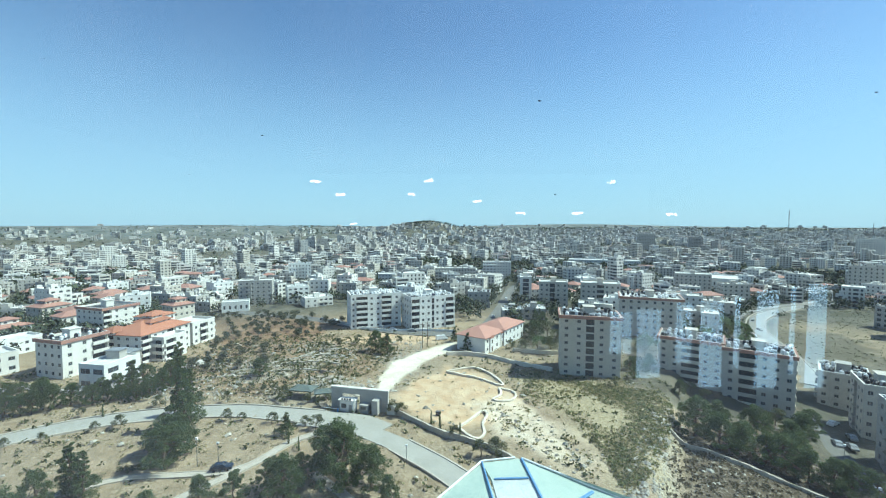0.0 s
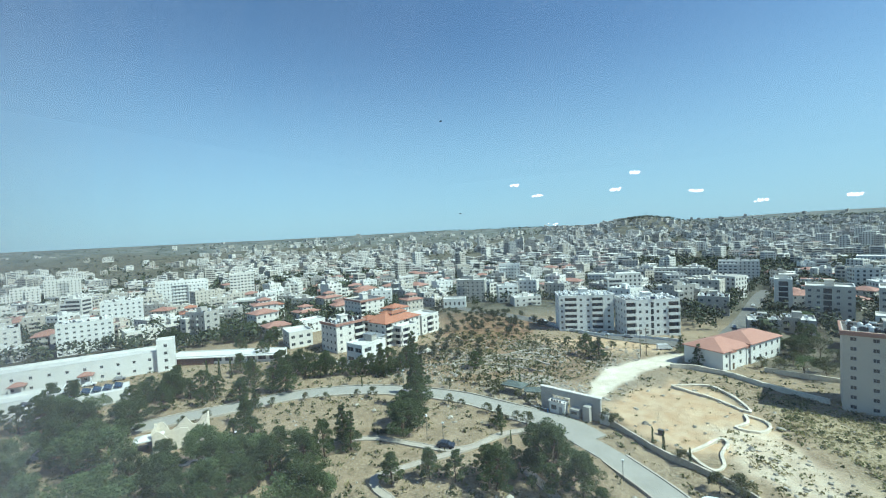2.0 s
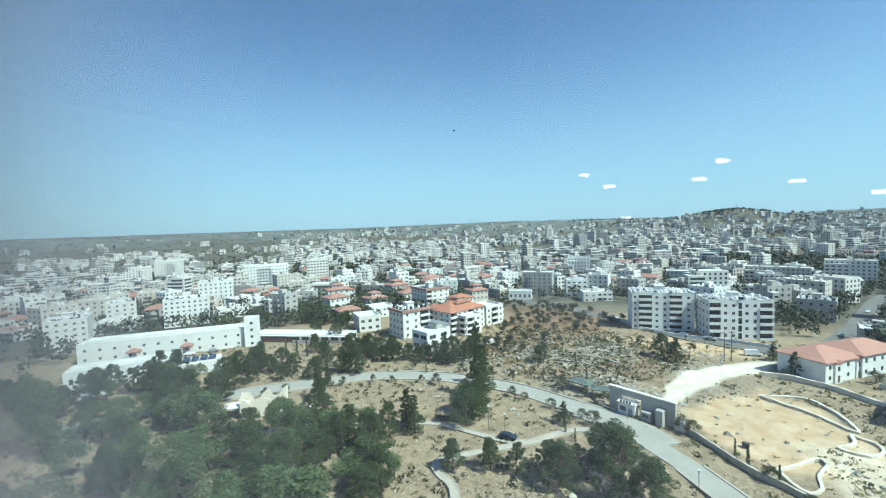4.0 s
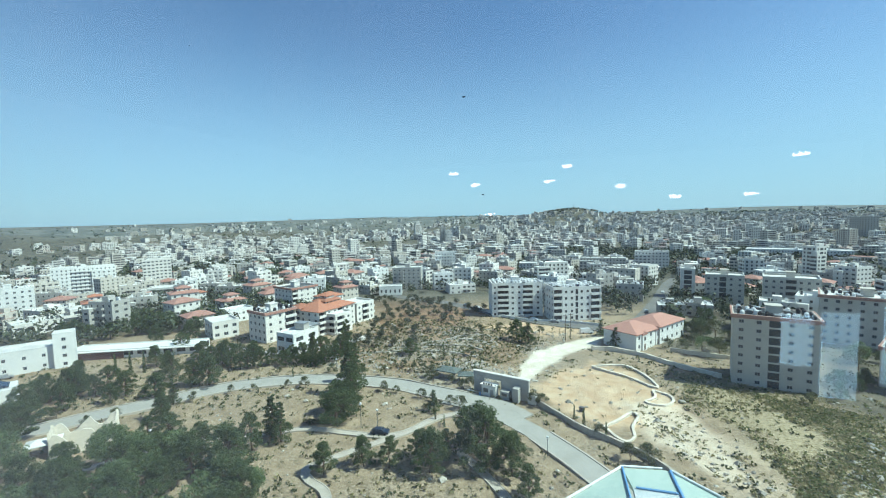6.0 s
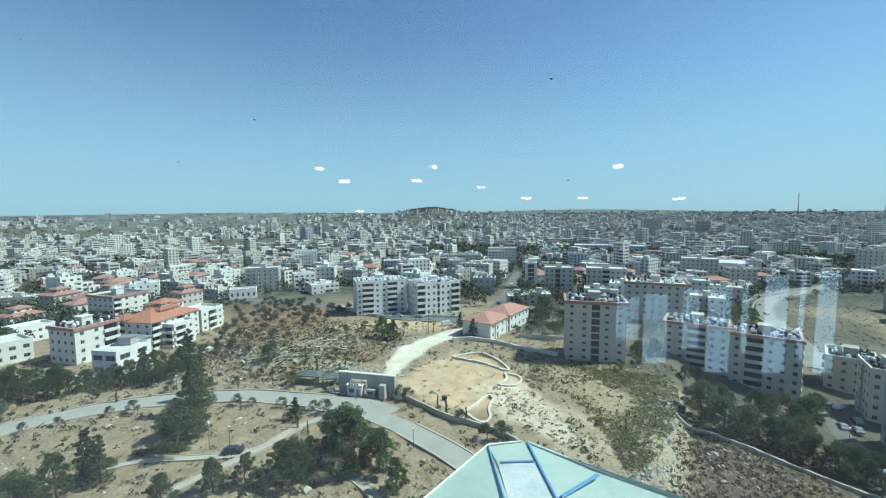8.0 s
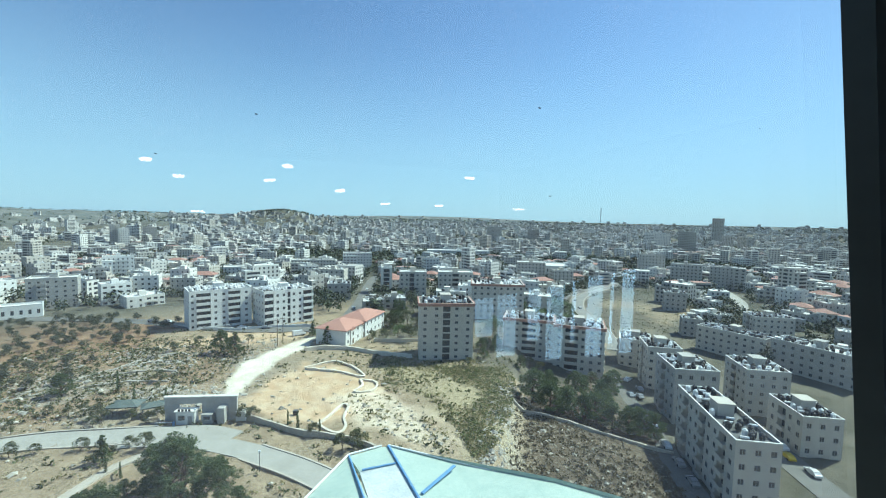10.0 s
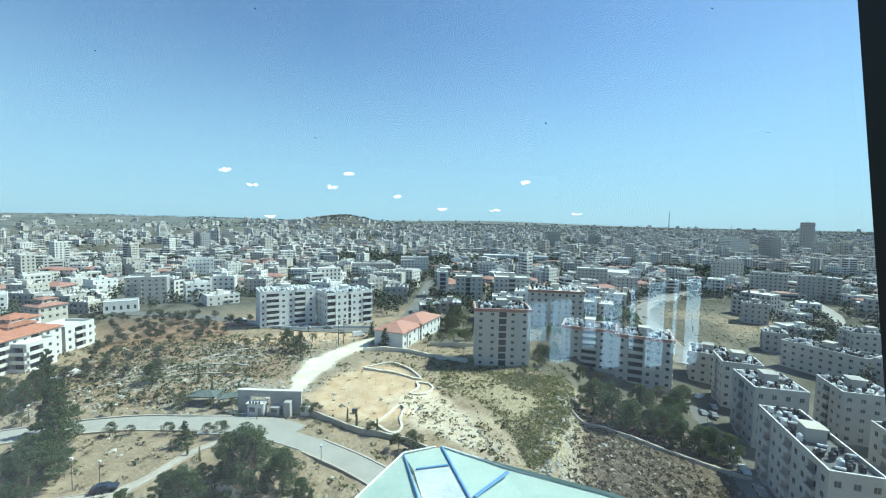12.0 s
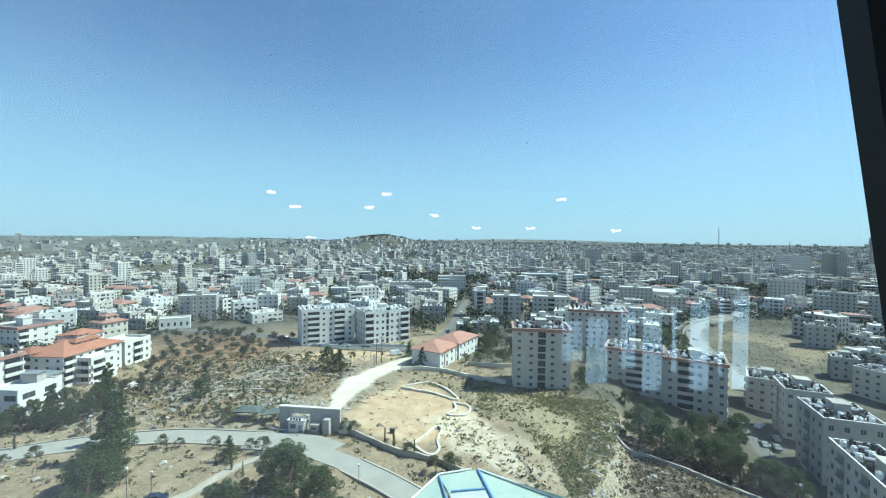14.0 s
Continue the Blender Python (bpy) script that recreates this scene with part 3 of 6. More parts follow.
            part_mesh("balcony", balcony_mesh(bw, 1.3, mat), root, m)
    return root


def roof_clutter(x, y, z, w, d, yaw, n_tank, n_black, n_panel, seed):
    """Water tanks and solar heaters standing on a flat roof."""
    r = random.Random(seed)
    c, s = math.cos(radians(yaw)), math.sin(radians(yaw))
    taken = []
    for kind, n in ((0, n_tank), (1, n_black), (2, n_panel)):
        for _ in range(n):
            for _try in range(30):
                u, v = r.uniform(-w / 2 + 1.1, w / 2 - 1.1), r.uniform(-d / 2 + 1.1, d / 2 - 1.1)
                if abs(u) < 2.9 and -2.8 < v < 3.9:
                    continue
                if all(math.hypot(u - a, v - b) > 1.45 for a, b in taken):
                    break
            else:
                continue
            taken.append((u, v))
            copy_thing((TANK, TANK_DARK, HEATER)[kind], pose(x + c * u - s * v, y + s * u + c * v, z, 0, 0, r.uniform(0, 360) if kind < 2 else 140))


def make_tank(name, mat, label, group):
    root = new(name)
    tagged(root, label, "water tank", group)
    bm = bmesh.new()
    add_cyl(bm, (0, 0, 0), (0, 0, 0.4), 0.5, 0.45, 8)
    part("stand", bm, STEEL, root)
    bm = bmesh.new()
    add_cyl(bm, (0, 0, 0.4), (0, 0, 1.55), 0.6, 0.6, 12)
    add_cyl(bm, (0, 0, 1.55), (0, 0, 1.8), 0.6, 0.25, 12)
    part("barrel", bm, mat, root)
    bm = bmesh.new()
    add_cyl(bm, (0, 0, 1.8), (0, 0, 1.88), 0.28, 0.28, 10)
    part("lid", bm, mat, root)
    return root


TANK = make_tank("water_tank", TANK_W, "white plastic water tank on a flat roof", "white rooftop tanks")
TANK_DARK = make_tank("black_tank", TANK_B, "black plastic water tank on a flat roof", "black rooftop tanks")
HEATER = new("solar_heater")
tagged(HEATER, "solar water heater with tilted dark panel on a roof", "solar heater", "rooftop solar heaters")
hb = box_bm(-0.9, 0.9, -0.6, 0.6, -0.04, 0.04)
bmesh.ops.transform(hb, matrix=pose(0, 0, 0.75, 38, 0, 0), verts=hb.verts)
part("panel", hb, PANEL, HEATER)
hb = bmesh.new()
add_cyl(hb, (-0.8, 0.6, 1.35), (0.8, 0.6, 1.35), 0.27, 0.27, 10)
part("drum", hb, TANK_W, HEATER)
hb = bmesh.new()
add_box(hb, -0.75, 0.75, 0.45, 0.6, 0, 1.1)
part("frame", hb, STEEL, HEATER)
TANK.matrix_basis, TANK_DARK.matrix_basis, HEATER.matrix_basis = pose(-30, 214, 17.55), pose(52, 146, 19.7), pose(-4, 211, 16.85)

# apartment pair by the street
building("apartment_block", "white stone apartment block with dark balconies", -36, 220, 26, 15, 16.6, 6, 20, PLASTER, (8, 4), plan={0: ((0.10, "windows", 1), (0.24, "loggia", 1), (0.26, "windows", 2), (0.22, "loggia", 1), (0.18, "windows", 1)), 1: ((0.2, "windows", 1), (0.6, "loggia", 1), (0.2, "windows", 1))})
building("apartment_block", "white stone apartment block with rows of balconies", -7, 218, 24, 15, 15.9, 5, 24, PLASTER, (8, 4), plan={0: ((0.2, "loggia", 1), (0.25, "windows", 2), (0.08, "glazed", 1), (0.25, "windows", 2), (0.22, "loggia", 1)), 1: ((0.2, "windows", 1), (0.6, "loggia", 1), (0.2, "windows", 1))})
roof_clutter(-36, 220, 16.65, 26, 15, 20, 26, 0, 8, 1)
roof_clutter(-7, 218, 15.95, 24, 15, 24, 26, 0, 8, 2)
# slab with tiled eaves, and the pair beyond it
building("apartment_block", "beige stone apartment slab with red tiled eaves", 53, 148, 20, 13, 20.5, 8, -14, STONE_B, (7, 3), trim=TILE_PINK, plan={0: ((0.42, "windows", 2), (0.16, "glazed", 1), (0.42, "windows", 2))}, roofmat=ROOF_DARK)
roof_clutter(53, 148, 20.55, 20, 13, -14, 8, 12, 8, 3)
building("apartment_block", "beige stone apartment block with pink tiled eaves and balconies", 92, 151, 20, 13, 15.5, 6, -34, STONE_B, (6, 4), trim=TILE_PINK, plan={0: ((0.36, "windows", 2), (0.3, "loggia", 1), (0.34, "windows", 2))}, roofmat=ROOF_DARK)
roof_clutter(92, 151, gz(92, 151) + 15.55, 20, 13, -34, 12, 10, 6, 4)
building("apartment_block", "beige stone apartment block with pink tiled eaves", 107, 138, 19, 13, 17.5, 6, -36, STONE_B, (7, 4), trim=TILE_PINK, plan={0: ((0.22, "windows", 1), (0.28, "loggia", 1), (0.5, "windows", 3)), 1: ((0.3, "windows", 1), (0.4, "loggia", 1), (0.3, "windows", 1))}, roofmat=ROOF_DARK)
roof_clutter(107, 138, gz(107, 138) + 17.55, 19, 13, -36, 12, 10, 6, 5)
# blocks behind the slab
building("office_block", "beige stone block with a dark glazed bay", 74, 273, 18, 15, 18, 6, -14, STONE_B, (5, 4), category="office block", plan={0: ((0.36, "windows", 2), (0.2, "glazed", 1), (0.44, "windows", 2))})
building("office_block", "narrow pale tower with dark glazing", 62, 304, 8, 14, 18.5, 6, -10, STONE_W, (2, 3), category="office block", plan={0: ((0.2, "blank", 1), (0.6, "glazed", 1), (0.2, "blank", 1))})
building("apartment_block", "beige stone block with stepped parapet", 101, 263, 23, 16, 18.5, 6, -18, STONE_B, (7, 4), plan={0: ((0.4, "windows", 3), (0.2, "loggia", 1), (0.4, "windows", 3))})
building("apartment_block", "long beige stone apartment block", 102, 202, 27, 18, 18, 6, -22, STONE_B, (8, 5), trim=TILE_PINK, roofmat=ROOF_PALE)
roof_clutter(102, 202, gz(102, 202) + 18.05, 27, 18, -22, 14, 10, 8, 6)
building("public_building", "beige stone public building with rows of small windows", 228, 375, 28, 20, 19, 6, -28, STONE_B, (8, 5), category="public building")
building("assembly_hall", "large white flat-roofed hall building", 256, 385, 34, 40, 16, 2, -36, PLASTER, (5, 6), category="hall", stair=False)
building("apartment_block", "grey stone apartment block with balconies", -134, 301, 22, 15, 17, 6, 16, STONE_G, (6, 4), balconies=((0, 0.3, 4.0, 1),))
building("school", "long low white single-storey building", -134, 270, 16, 9, 5.8, 1, 22, PLASTER, (5, 3), category="school", stair=False)
building("apartment_block", "small grey stone apartment block", 26, 282, 15, 12, 10, 3, -8, STONE_G, (4, 3))
roof_clutter(26, 282, gz(26, 282) + 10.05, 15, 12, -8, 8, 4, 4, 7)
# villas on the rise
building("villa", "white stone apartment house with pink tiled edge", -132.7, 148.5, 15, 13, 12.4, 4, 74, STONE_W, (4, 4), trim=TILE_PINK, group="hillside houses", category="house", plan={0: ((0.62, "windows", 2), (0.38, "loggia", 1))}, roofmat=ROOF_DARK)
roof_clutter(-132.7, 148.5, 12.45, 15, 13, 74, 6, 8, 3, 8)
building("villa", "modern white cubic house with terrace", -109.6, 136, 12.5, 9.5, 7.9, 2, 80, PLASTER, (2, 2), group="hillside houses", category="house", ww=3.6, wh=1.3, stair=False, par=0.5)
solid_box = box_bm(-111.6, -107.4, 137.2, 140.6, 8.0, 10.6)
penthouse = new("roof_cabin")
tagged(penthouse, "grey stair cabin on the terrace roof", "roof cabin")
part("cabin", solid_box, STONE_G, penthouse)
part("cabin_roof", box_bm(-112.0, -107.0, 136.8, 141.0, 10.604, 10.85), FRAME_GREY, penthouse)
building("villa", "large white stone mansion with orange tiled roofs", -119.5, 168.5, 24, 17, 10.6, 4, 80, STONE_W, (8, 5), roof="hip", roofmat=TILE, tiers=((10, 8, 2, 0, 12.0, 1.7), (5, 4.5, 2, 0, 14.6, 1.2), (8, 7, -9, 6, 10.9, 1.0)), group="hillside houses", category="house", plan={0: ((0.2, "loggia", 1), (0.3, "windows", 2), (0.2, "loggia", 1), (0.3, "windows", 2)), 3: ((0.3, "loggia", 1), (0.7, "windows", 3))})
building("villa", "stepped white stone wing with curved balconies", -108.4, 164.5, 11, 5.2, 8.4, 3, 80, STONE_W, (3, 2), group="hillside houses", category="house", plan={0: ((0.55, "loggia", 1), (0.45, "windows", 1)), 3: ((1.0, "loggia", 1),)}, stair=False)
building("villa", "white stone wing with balconies beside the mansion", -113.0, 187.5, 13, 12, 9.0, 3, 78, STONE_W, (3, 3), group="hillside houses", category="house", plan={0: ((0.3, "windows", 1), (0.4, "loggia", 1), (0.3, "windows", 1)), 1: ((0.6, "loggia", 1), (0.4, "windows", 1))}, stair=False)
building("villa", "grey slate roofed white annexe", -116.5, 151.2, 6.5, 7, 6.2, 2, 78, STONE_W, (1, 2), roof="hip", roofmat=SLATE, group="hillside houses", category="house")
building("apartment_block", "tall stone block with pink tiled top", -165, 205, 17, 18, 14.0, 5, 72, STONE_W, (4, 5), trim=TILE_PINK, plan={0: ((0.25, "loggia", 1), (0.75, "windows", 3))}, roofmat=ROOF_DARK)
building("villa", "white villa with arched loggia", -160, 146, 11, 13, 6.8, 2, 62, STONE_W, (3, 3), group="hillside houses", category="house", stair=False, ww=1.8)
building("villa", "low white flat-roofed house", -178, 172, 14, 10, 6.0, 2, 70, PLASTER, (4, 3), group="hillside houses", category="house", stair=False)
for i, (hx, hy, hw, hd, hh, hf) in enumerate([(-238, 190, 15, 12, 12, 4), (-252, 208, 13, 12, 9, 3), (-230, 243, 15, 13, 10, 3), (-212, 168, 14, 11, 10.5, 3), (-250, 148, 11, 11, 13.5, 4), (-182, 152, 12, 10, 7, 2), (-200, 190, 13, 11, 8, 3), (-142, 205, 12, 11, 9, 3), (-150, 236, 12, 11, 10, 3), (-196, 218, 12, 10, 8, 2)]):
    building("villa", "white house with red tiled hipped roof", hx, hy, hw, hd, hh, hf, 62 + 6 * (i % 4), (STONE_W, PLASTER, STONE_B)[i % 3], (4, 3), roof="hip", roofmat=(TILE_PINK, TILE, TILE_PINK)[i % 3], tiers=((hw * 0.5, hd * 0.5, 0, 0, hh + 0.9, 2.4),) if i % 2 == 0 else (), group="hillside houses", category="house")
building("villa", "long cream house with shallow salmon tiled roof", 17.2, 178.0, 17, 13.5, 6.4, 2, 55, PLASTER, (4, 2), roof="hip", roofmat=SALMON, category="house", group="hillside houses", plan={3: ((1.0, "blank", 1),)})
building("villa", "rear wing of a cream house with salmon tiled roof", 28.0, 191.5, 20, 13, 6.9, 2, 55, PLASTER, (5, 2), roof="hip", roofmat=SALMON, category="house", group="hillside houses")
for bx_, by_, bl_ in ((20.5, 171.9, 3.2), (26.2, 180.4, 3.0), (31.2, 187.6, 3.4)):
    bay = new("entrance_bay")
    bay.matrix_basis = pose(bx_, by_, 0, 0, 0, 55)
    tagged(bay, "white gabled entrance bay on a cream house", "bay", "white gabled bays")
    part("bay_wall", box_bm(-bl_ / 2, bl_ / 2, -1.0, 1.2, -0.5, 5.9), PLASTER, bay)
    part("bay_window", box_bm(-0.5, 0.5, -1.06, -1.004, 3.6, 5.0), GLASS_DARK, bay)
    part("bay_door", box_bm(-0.55, 0.55, -1.06, -1.004, 0.1, 2.2), BARK, bay)
    bm = bmesh.new()
    vs = [bm.verts.new(p) for p in ((-bl_ / 2 - 0.3, -1.3, 5.904), (bl_ / 2 + 0.3, -1.3, 5.904), (0, -1.3, 7.1), (-bl_ / 2 - 0.3, 1.5, 5.904), (bl_ / 2 + 0.3, 1.5, 5.904), (0, 1.5, 7.1))]
    for q in ((0, 1, 2), (5, 4, 3), (1, 4, 5, 2), (0, 2, 5, 3), (0, 3, 4, 1)):
        bm.faces.new([vs[k] for k in q])
    part("gable_roof", bm, SALMON, bay)
# long institution on the valley side
building("institution", "long white two-storey institutional building", -207, 72, 62, 12, 7.4, 2, 56, PLASTER, (12, 3), category="institution", group="", stair=False, ww=1.0, wh=0.9)
building("stair_tower", "white rendered stair tower beside the long building", -183.5, 97.5, 6, 6, 12.2, 4, 56, PLASTER, (1, 1), category="tower", group="", stair=False)
building("institution", "low white hall with terraces below the trees", -184, 48, 30, 10, 5, 1, 62, PLASTER, (7, 3), category="institution", group="", stair=False)
building("workshop", "long low shed with white roof and dark front", -169.5, 115.5, 48, 9, 3.3, 1, 27, PLASTER, (10, 2), category="shed", group="", stair=False, roofmat=PLASTER, ww=3.4, wh=1.7, par=0.3)
for i, (hx, hy, hw, hd, hh, hf, yw, cc) in enumerate([(-274, 106, 23, 15, 15.5, 6, 66, 8), (-320, 86, 15, 14, 14, 5, 72, 4), (-348, 157, 24, 15, 19, 6, 62, 7), (-266, 50, 16, 14, 14, 5, 70, 5)]):
    building("apartment_block", "white stone apartment block on the valley side", hx, hy, hw, hd, hh, hf, yw, (PLASTER, STONE_W)[i % 2], (cc, 4))
    roof_clutter(hx, hy, gz(hx, hy) + hh + 0.05, hw, hd, yw, 6, 2, 4, 20 + i)
awning = new("shed_front")
awning.matrix_basis = pose(-169.5, 115.5, 0, 0, 0, 27)
tagged(awning, "dark maroon shaded front along the long shed", "shed front")
part("front_panel", box_bm(-24.5, -4.0, -5.1, -4.52, 0.0, 2.9), MAROON, awning)
part("eave", box_bm(-25.0, 25.0, -5.6, -4.52, 3.0, 3.3), PLASTER, awning)
# stepped blocks of the lower street
for i, (hx, hy, hw, hd, hh, hf, yw, cc) in enumerate([(142, 144, 13, 14, 11.5, 4, -42, (4, 4)), (133, 122, 12, 13, 15.5, 5, -32, (4, 4)), (119.5, 99, 13, 15.5, 17, 5, -27, (4, 5)), (98, 70.5, 9, 30, 16.5, 5, -28, (3, 9)), (149, 96.5, 13, 15, 14.5, 5, -30, (4, 4)), (201, 141, 30, 12, 11.5, 4, -78, (9, 3)), (206, 109, 30, 12, 12.5, 4, -84, (9, 3)), (137, 75, 10, 15, 10.5, 3, -28, (3, 4)), (214, 176, 10, 9, 9.5, 3, -40, (3, 3)), (254, 160, 20, 13, 12, 4, -28, (6, 4)), (262, 230, 14, 12, 12.5, 4, -40, (4, 4))]):
    building("apartment_block", "grey stone terrace apartment block with cluttered roof", hx, hy, hw, hd, hh, hf, yw, (STONE_G, STONE_B)[i % 2], cc, roofmat=(ROOF_PALE, ROOF_DARK)[i % 2], plan={3: ((0.3, "windows", max(1, cc[1] // 3)), (0.25, "loggia", 1), (0.45, "windows", max(1, cc[1] // 2)))} if i != 3 else {3: ((0.12, "windows", 1), (0.12, "loggia", 1), (0.2, "windows", 2), (0.12, "loggia", 1), (0.2, "windows", 2), (0.12, "loggia", 1), (0.12, "windows", 1))})
    roof_clutter(hx, hy, gz(hx, hy) + hh + 0.05, hw, hd, yw, 7, 15, 11, 40 + i)


# ---- the town beyond ----
def house_mesh(w, d, floors, mat, roof, rng):
    V, F, I = [], [], []
    h = floors * 3.1
    nw, nd = max(2, int(w / 3.2)), max(2, int(d / 3.4))
    for ox, oy, dx, dy, ln, n in ((-w / 2, -d / 2, 1, 0, w, nw), (w / 2, -d / 2, 0, 1, d, nd), (w / 2, d / 2, -1, 0, w, nw), (-w / 2, d / 2, 0, -1, d, nd)):
        wide = rng.choice([1.0, 1.1, 1.3, 2.0])
        facade(V, F, I, ox, oy, dx, dy, ln, h, floors, n, depth=0.25, ww=min(wide, ln / n * 0.7))
        b = len(V)
        V += [(ox, oy, -5), (ox + dx * ln, oy + dy * ln, -5), (ox + dx * ln, oy + dy * ln, 0), (ox, oy, 0)]
        F.append((b, b + 1, b + 2, b + 3))
        I.append(0)
    if rng.random() < 0.6:
        # slabs of stacked balconies on one front
        bw, u0 = w * rng.uniform(0.25, 0.45), rng.uniform(-w / 2, 0)
        for f in range(1, floors):
            b = len(V)
            V += [(x, y, z) for z in (f * 3.1 - 0.1, f * 3.1 + 0.85) for x, y in ((u0, -d / 2 - 1.3), (u0 + bw, -d / 2 - 1.3), (u0 + bw, -d / 2 - 0.01), (u0, -d / 2 - 0.01))]
            for q in ((0, 1, 5, 4), (1, 2, 6, 5), (3, 0, 4, 7), (3, 2, 1, 0)):
                F.append(tuple(b + i for i in q))
                I.append(0)
    if rng.random() < 0.7 and floors > 1:
        # projecting wing with its own flat roof
        ww_, fd, fl2 = w * rng.uniform(0.3, 0.5), rng.uniform(2.5, 4.5), floors - rng.choice([0, 1])
        x0 = rng.choice([-w / 2 + 0.02, w / 2 - ww_ - 0.02])
        y0, h2 = -d / 2 - fd, fl2 * 3.1 + 0.9
        facade(V, F, I, x0, y0, 1, 0, ww_, h2 - 0.9, fl2, max(1, int(ww_ / 3.4)), depth=0.3, ww=rng.choice([1.2, 2.2]))
        facade(V, F, I, x0 + ww_, y0, 0, 1, fd, h2 - 0.9, fl2, 1, depth=0.3)
        facade(V, F, I, x0, -d / 2, 0, -1, fd, h2 - 0.9, fl2, 1, depth=0.3)
        b = len(V)
        V += [(x, y, z) for z in (-5, 0, h2 - 0.9, h2) for x, y in ((x0, -d / 2), (x0, y0), (x0 + ww_, y0), (x0 + ww_, -d / 2))]
        for a in (0, 8):
            for q in ((0, 1, 5, 4), (1, 2, 6, 5), (2, 3, 7, 6)):
                F.append(tuple(b + a + i for i in q))
                I.append(0)
        F.append((b + 12, b + 13, b + 14, b + 15))
        I.append(2)
    if roof == "hip":
        hip_roof(V, F, I, w, d, h, min(w, d) * 0.2)
    else:
        flat_top(V, F, I, w, d, h)

        def bx(x0, x1, y0, y1, z0, z1, m):
            b = len(V)
            V.extend([(x, y, z) for z in (z0, z1) for x, y in ((x0, y0), (x1, y0), (x1, y1), (x0, y1))])
            for q in ((0, 1, 5, 4), (1, 2, 6, 5), (2, 3, 7, 6), (3, 0, 4, 7), (4, 5, 6, 7)):
                F.append(tuple(b + i for i in q))
                I.append(m)
        bx(-2, 1.5, -2, 2, h + 0.05, h + 2.9, 0)
        for _ in range(8):
            u, v = rng.uniform(-w / 2 + 1, w / 2 - 1.6), rng.uniform(-d / 2 + 1, d / 2 - 1.6)
            bx(u, u + 0.9, v, v + 0.9, h + 0.05, h + rng.uniform(1.2, 1.9), rng.choice([0, 3, 3, 1]))
    return mesh_of("house", V, F, [mat, GLASS_DARK, (TILE_PINK if roof == "hip" else ROOF_PALE), TANK_W], I)


rng = random.Random(7)
KINDS = []
for k in range(26):
    fl = rng.choice([2, 2, 3, 3, 3, 4, 5, 6])
    mat = rng.choice([STONE_W, STONE_W, STONE_B, STONE_G, PLASTER])
    rf = "hip" if (fl <= 3 and rng.random() < 0.45) else "flat"
    w, d = rng.uniform(11, 22), rng.uniform(10, 15)
    KINDS.append((house_mesh(w, d, fl, mat, rf, rng), fl, mat, rf, max(w, d)))


def inside(pts, x, y):
    c = False
    for i in range(len(pts)):
        (x0, y0), (x1, y1) = pts[i], pts[(i + 1) % len(pts)]
        if (y0 > y) != (y1 > y) and x < (x1 - x0) * (y - y0) / (y1 - y0) + x0:
            c = not c
    return c


def free(x, y, r):
    if inside(BARE, x, y):
        return False
    return all((x - a) ** 2 + (y - b) ** 2 > (r + c) ** 2 for a, b, c in FOOT)


ROADS_KEEP = [[(-130, 262), (-86, 243), (13, 190), (22, 207), (40, 274), (62, 374), (77, 428)], [(146, 160), (166, 194), (181, 227), (194, 253), (222, 285), (262, 310), (318, 337), (380, 372)], [(257, 150), (340, 238), (400, 300)]]


def off_road(x, y, r):
    for line in ROADS_KEEP:
        for (x0, y0), (x1, y1) in zip(line, line[1:]):
            t = max(0, min(1, ((x - x0) * (x1 - x0) + (y - y0) * (y1 - y0)) / ((x1 - x0) ** 2 + (y1 - y0) ** 2)))
            if math.hypot(x - x0 - t * (x1 - x0), y - y0 - t * (y1 - y0)) < r:
                return False
    return True


def town_start(az):
    if az < -34:
        return 250 if az > -62 else 300
    if az < -12:
        return 285
    if az < 30:
        return 258
    if az < 52:
        return 330
    return 240


def landmark(name, label, category, x, y, w, d, h, floors, yaw, mat):
    r2 = random.Random(int(x * 3 + y))
    ob = new(name, house_mesh(w, d, floors, mat, "flat", r2))
    ob.matrix_basis = pose(x, y, gz(x, y), 0, 0, yaw) @ Matrix.Diagonal((1, 1, h / (floors * 3.1), 1))
    FOOT.append((x, y, max(w, d) * 0.6))
    return tagged(ob, label, category)


landmark("office_tower", "white office building with dark glazed centre", "office block", -160, 470, 24, 14, 22, 6, 18, PLASTER)
landmark("office_tower", "grey concrete twin office tower", "tower", -304, 880, 14, 14, 40, 11, 18, STONE_G)
landmark("office_tower", "pale stone twin office tower", "tower", -288, 872, 16, 14, 34, 10, 18, STONE_W)
landmark("office_tower", "dark glazed stepped office tower", "tower", -289, 1013, 24, 16, 30, 8, 16, STONE_G)
landmark("apartment_tower", "long beige apartment block", "apartment block", 16, 470, 45, 16, 16, 5, -3, STONE_B)
landmark("apartment_tower", "white stone apartment tower", "apartment block", 67, 500, 33, 16, 22, 7, -8, STONE_W)
landmark("apartment_tower", "long white stone block", "apartment block", -46, 437, 40, 15, 12, 4, 6, STONE_W)
landmark("market_hall", "long white-roofed market hall", "hall", 270, 690, 110, 30, 11, 3, -20, PLASTER)
landmark("office_tower", "grey office tower with white edge", "tower", 513, 1040, 40, 20, 39, 11, -26, STONE_G)
landmark("office_tower", "narrow grey tower with white side", "tower", 652, 1064, 32, 18, 29, 8, -30, STONE_G)
landmark("apartment_tower", "white valley apartment tower", "apartment block", -676, 241, 35, 18, 27, 8, 68, STONE_W)
landmark("apartment_tower", "white stone apartment block", "apartment block", -658, 200, 25, 16, 22, 7, 70, STONE_W)
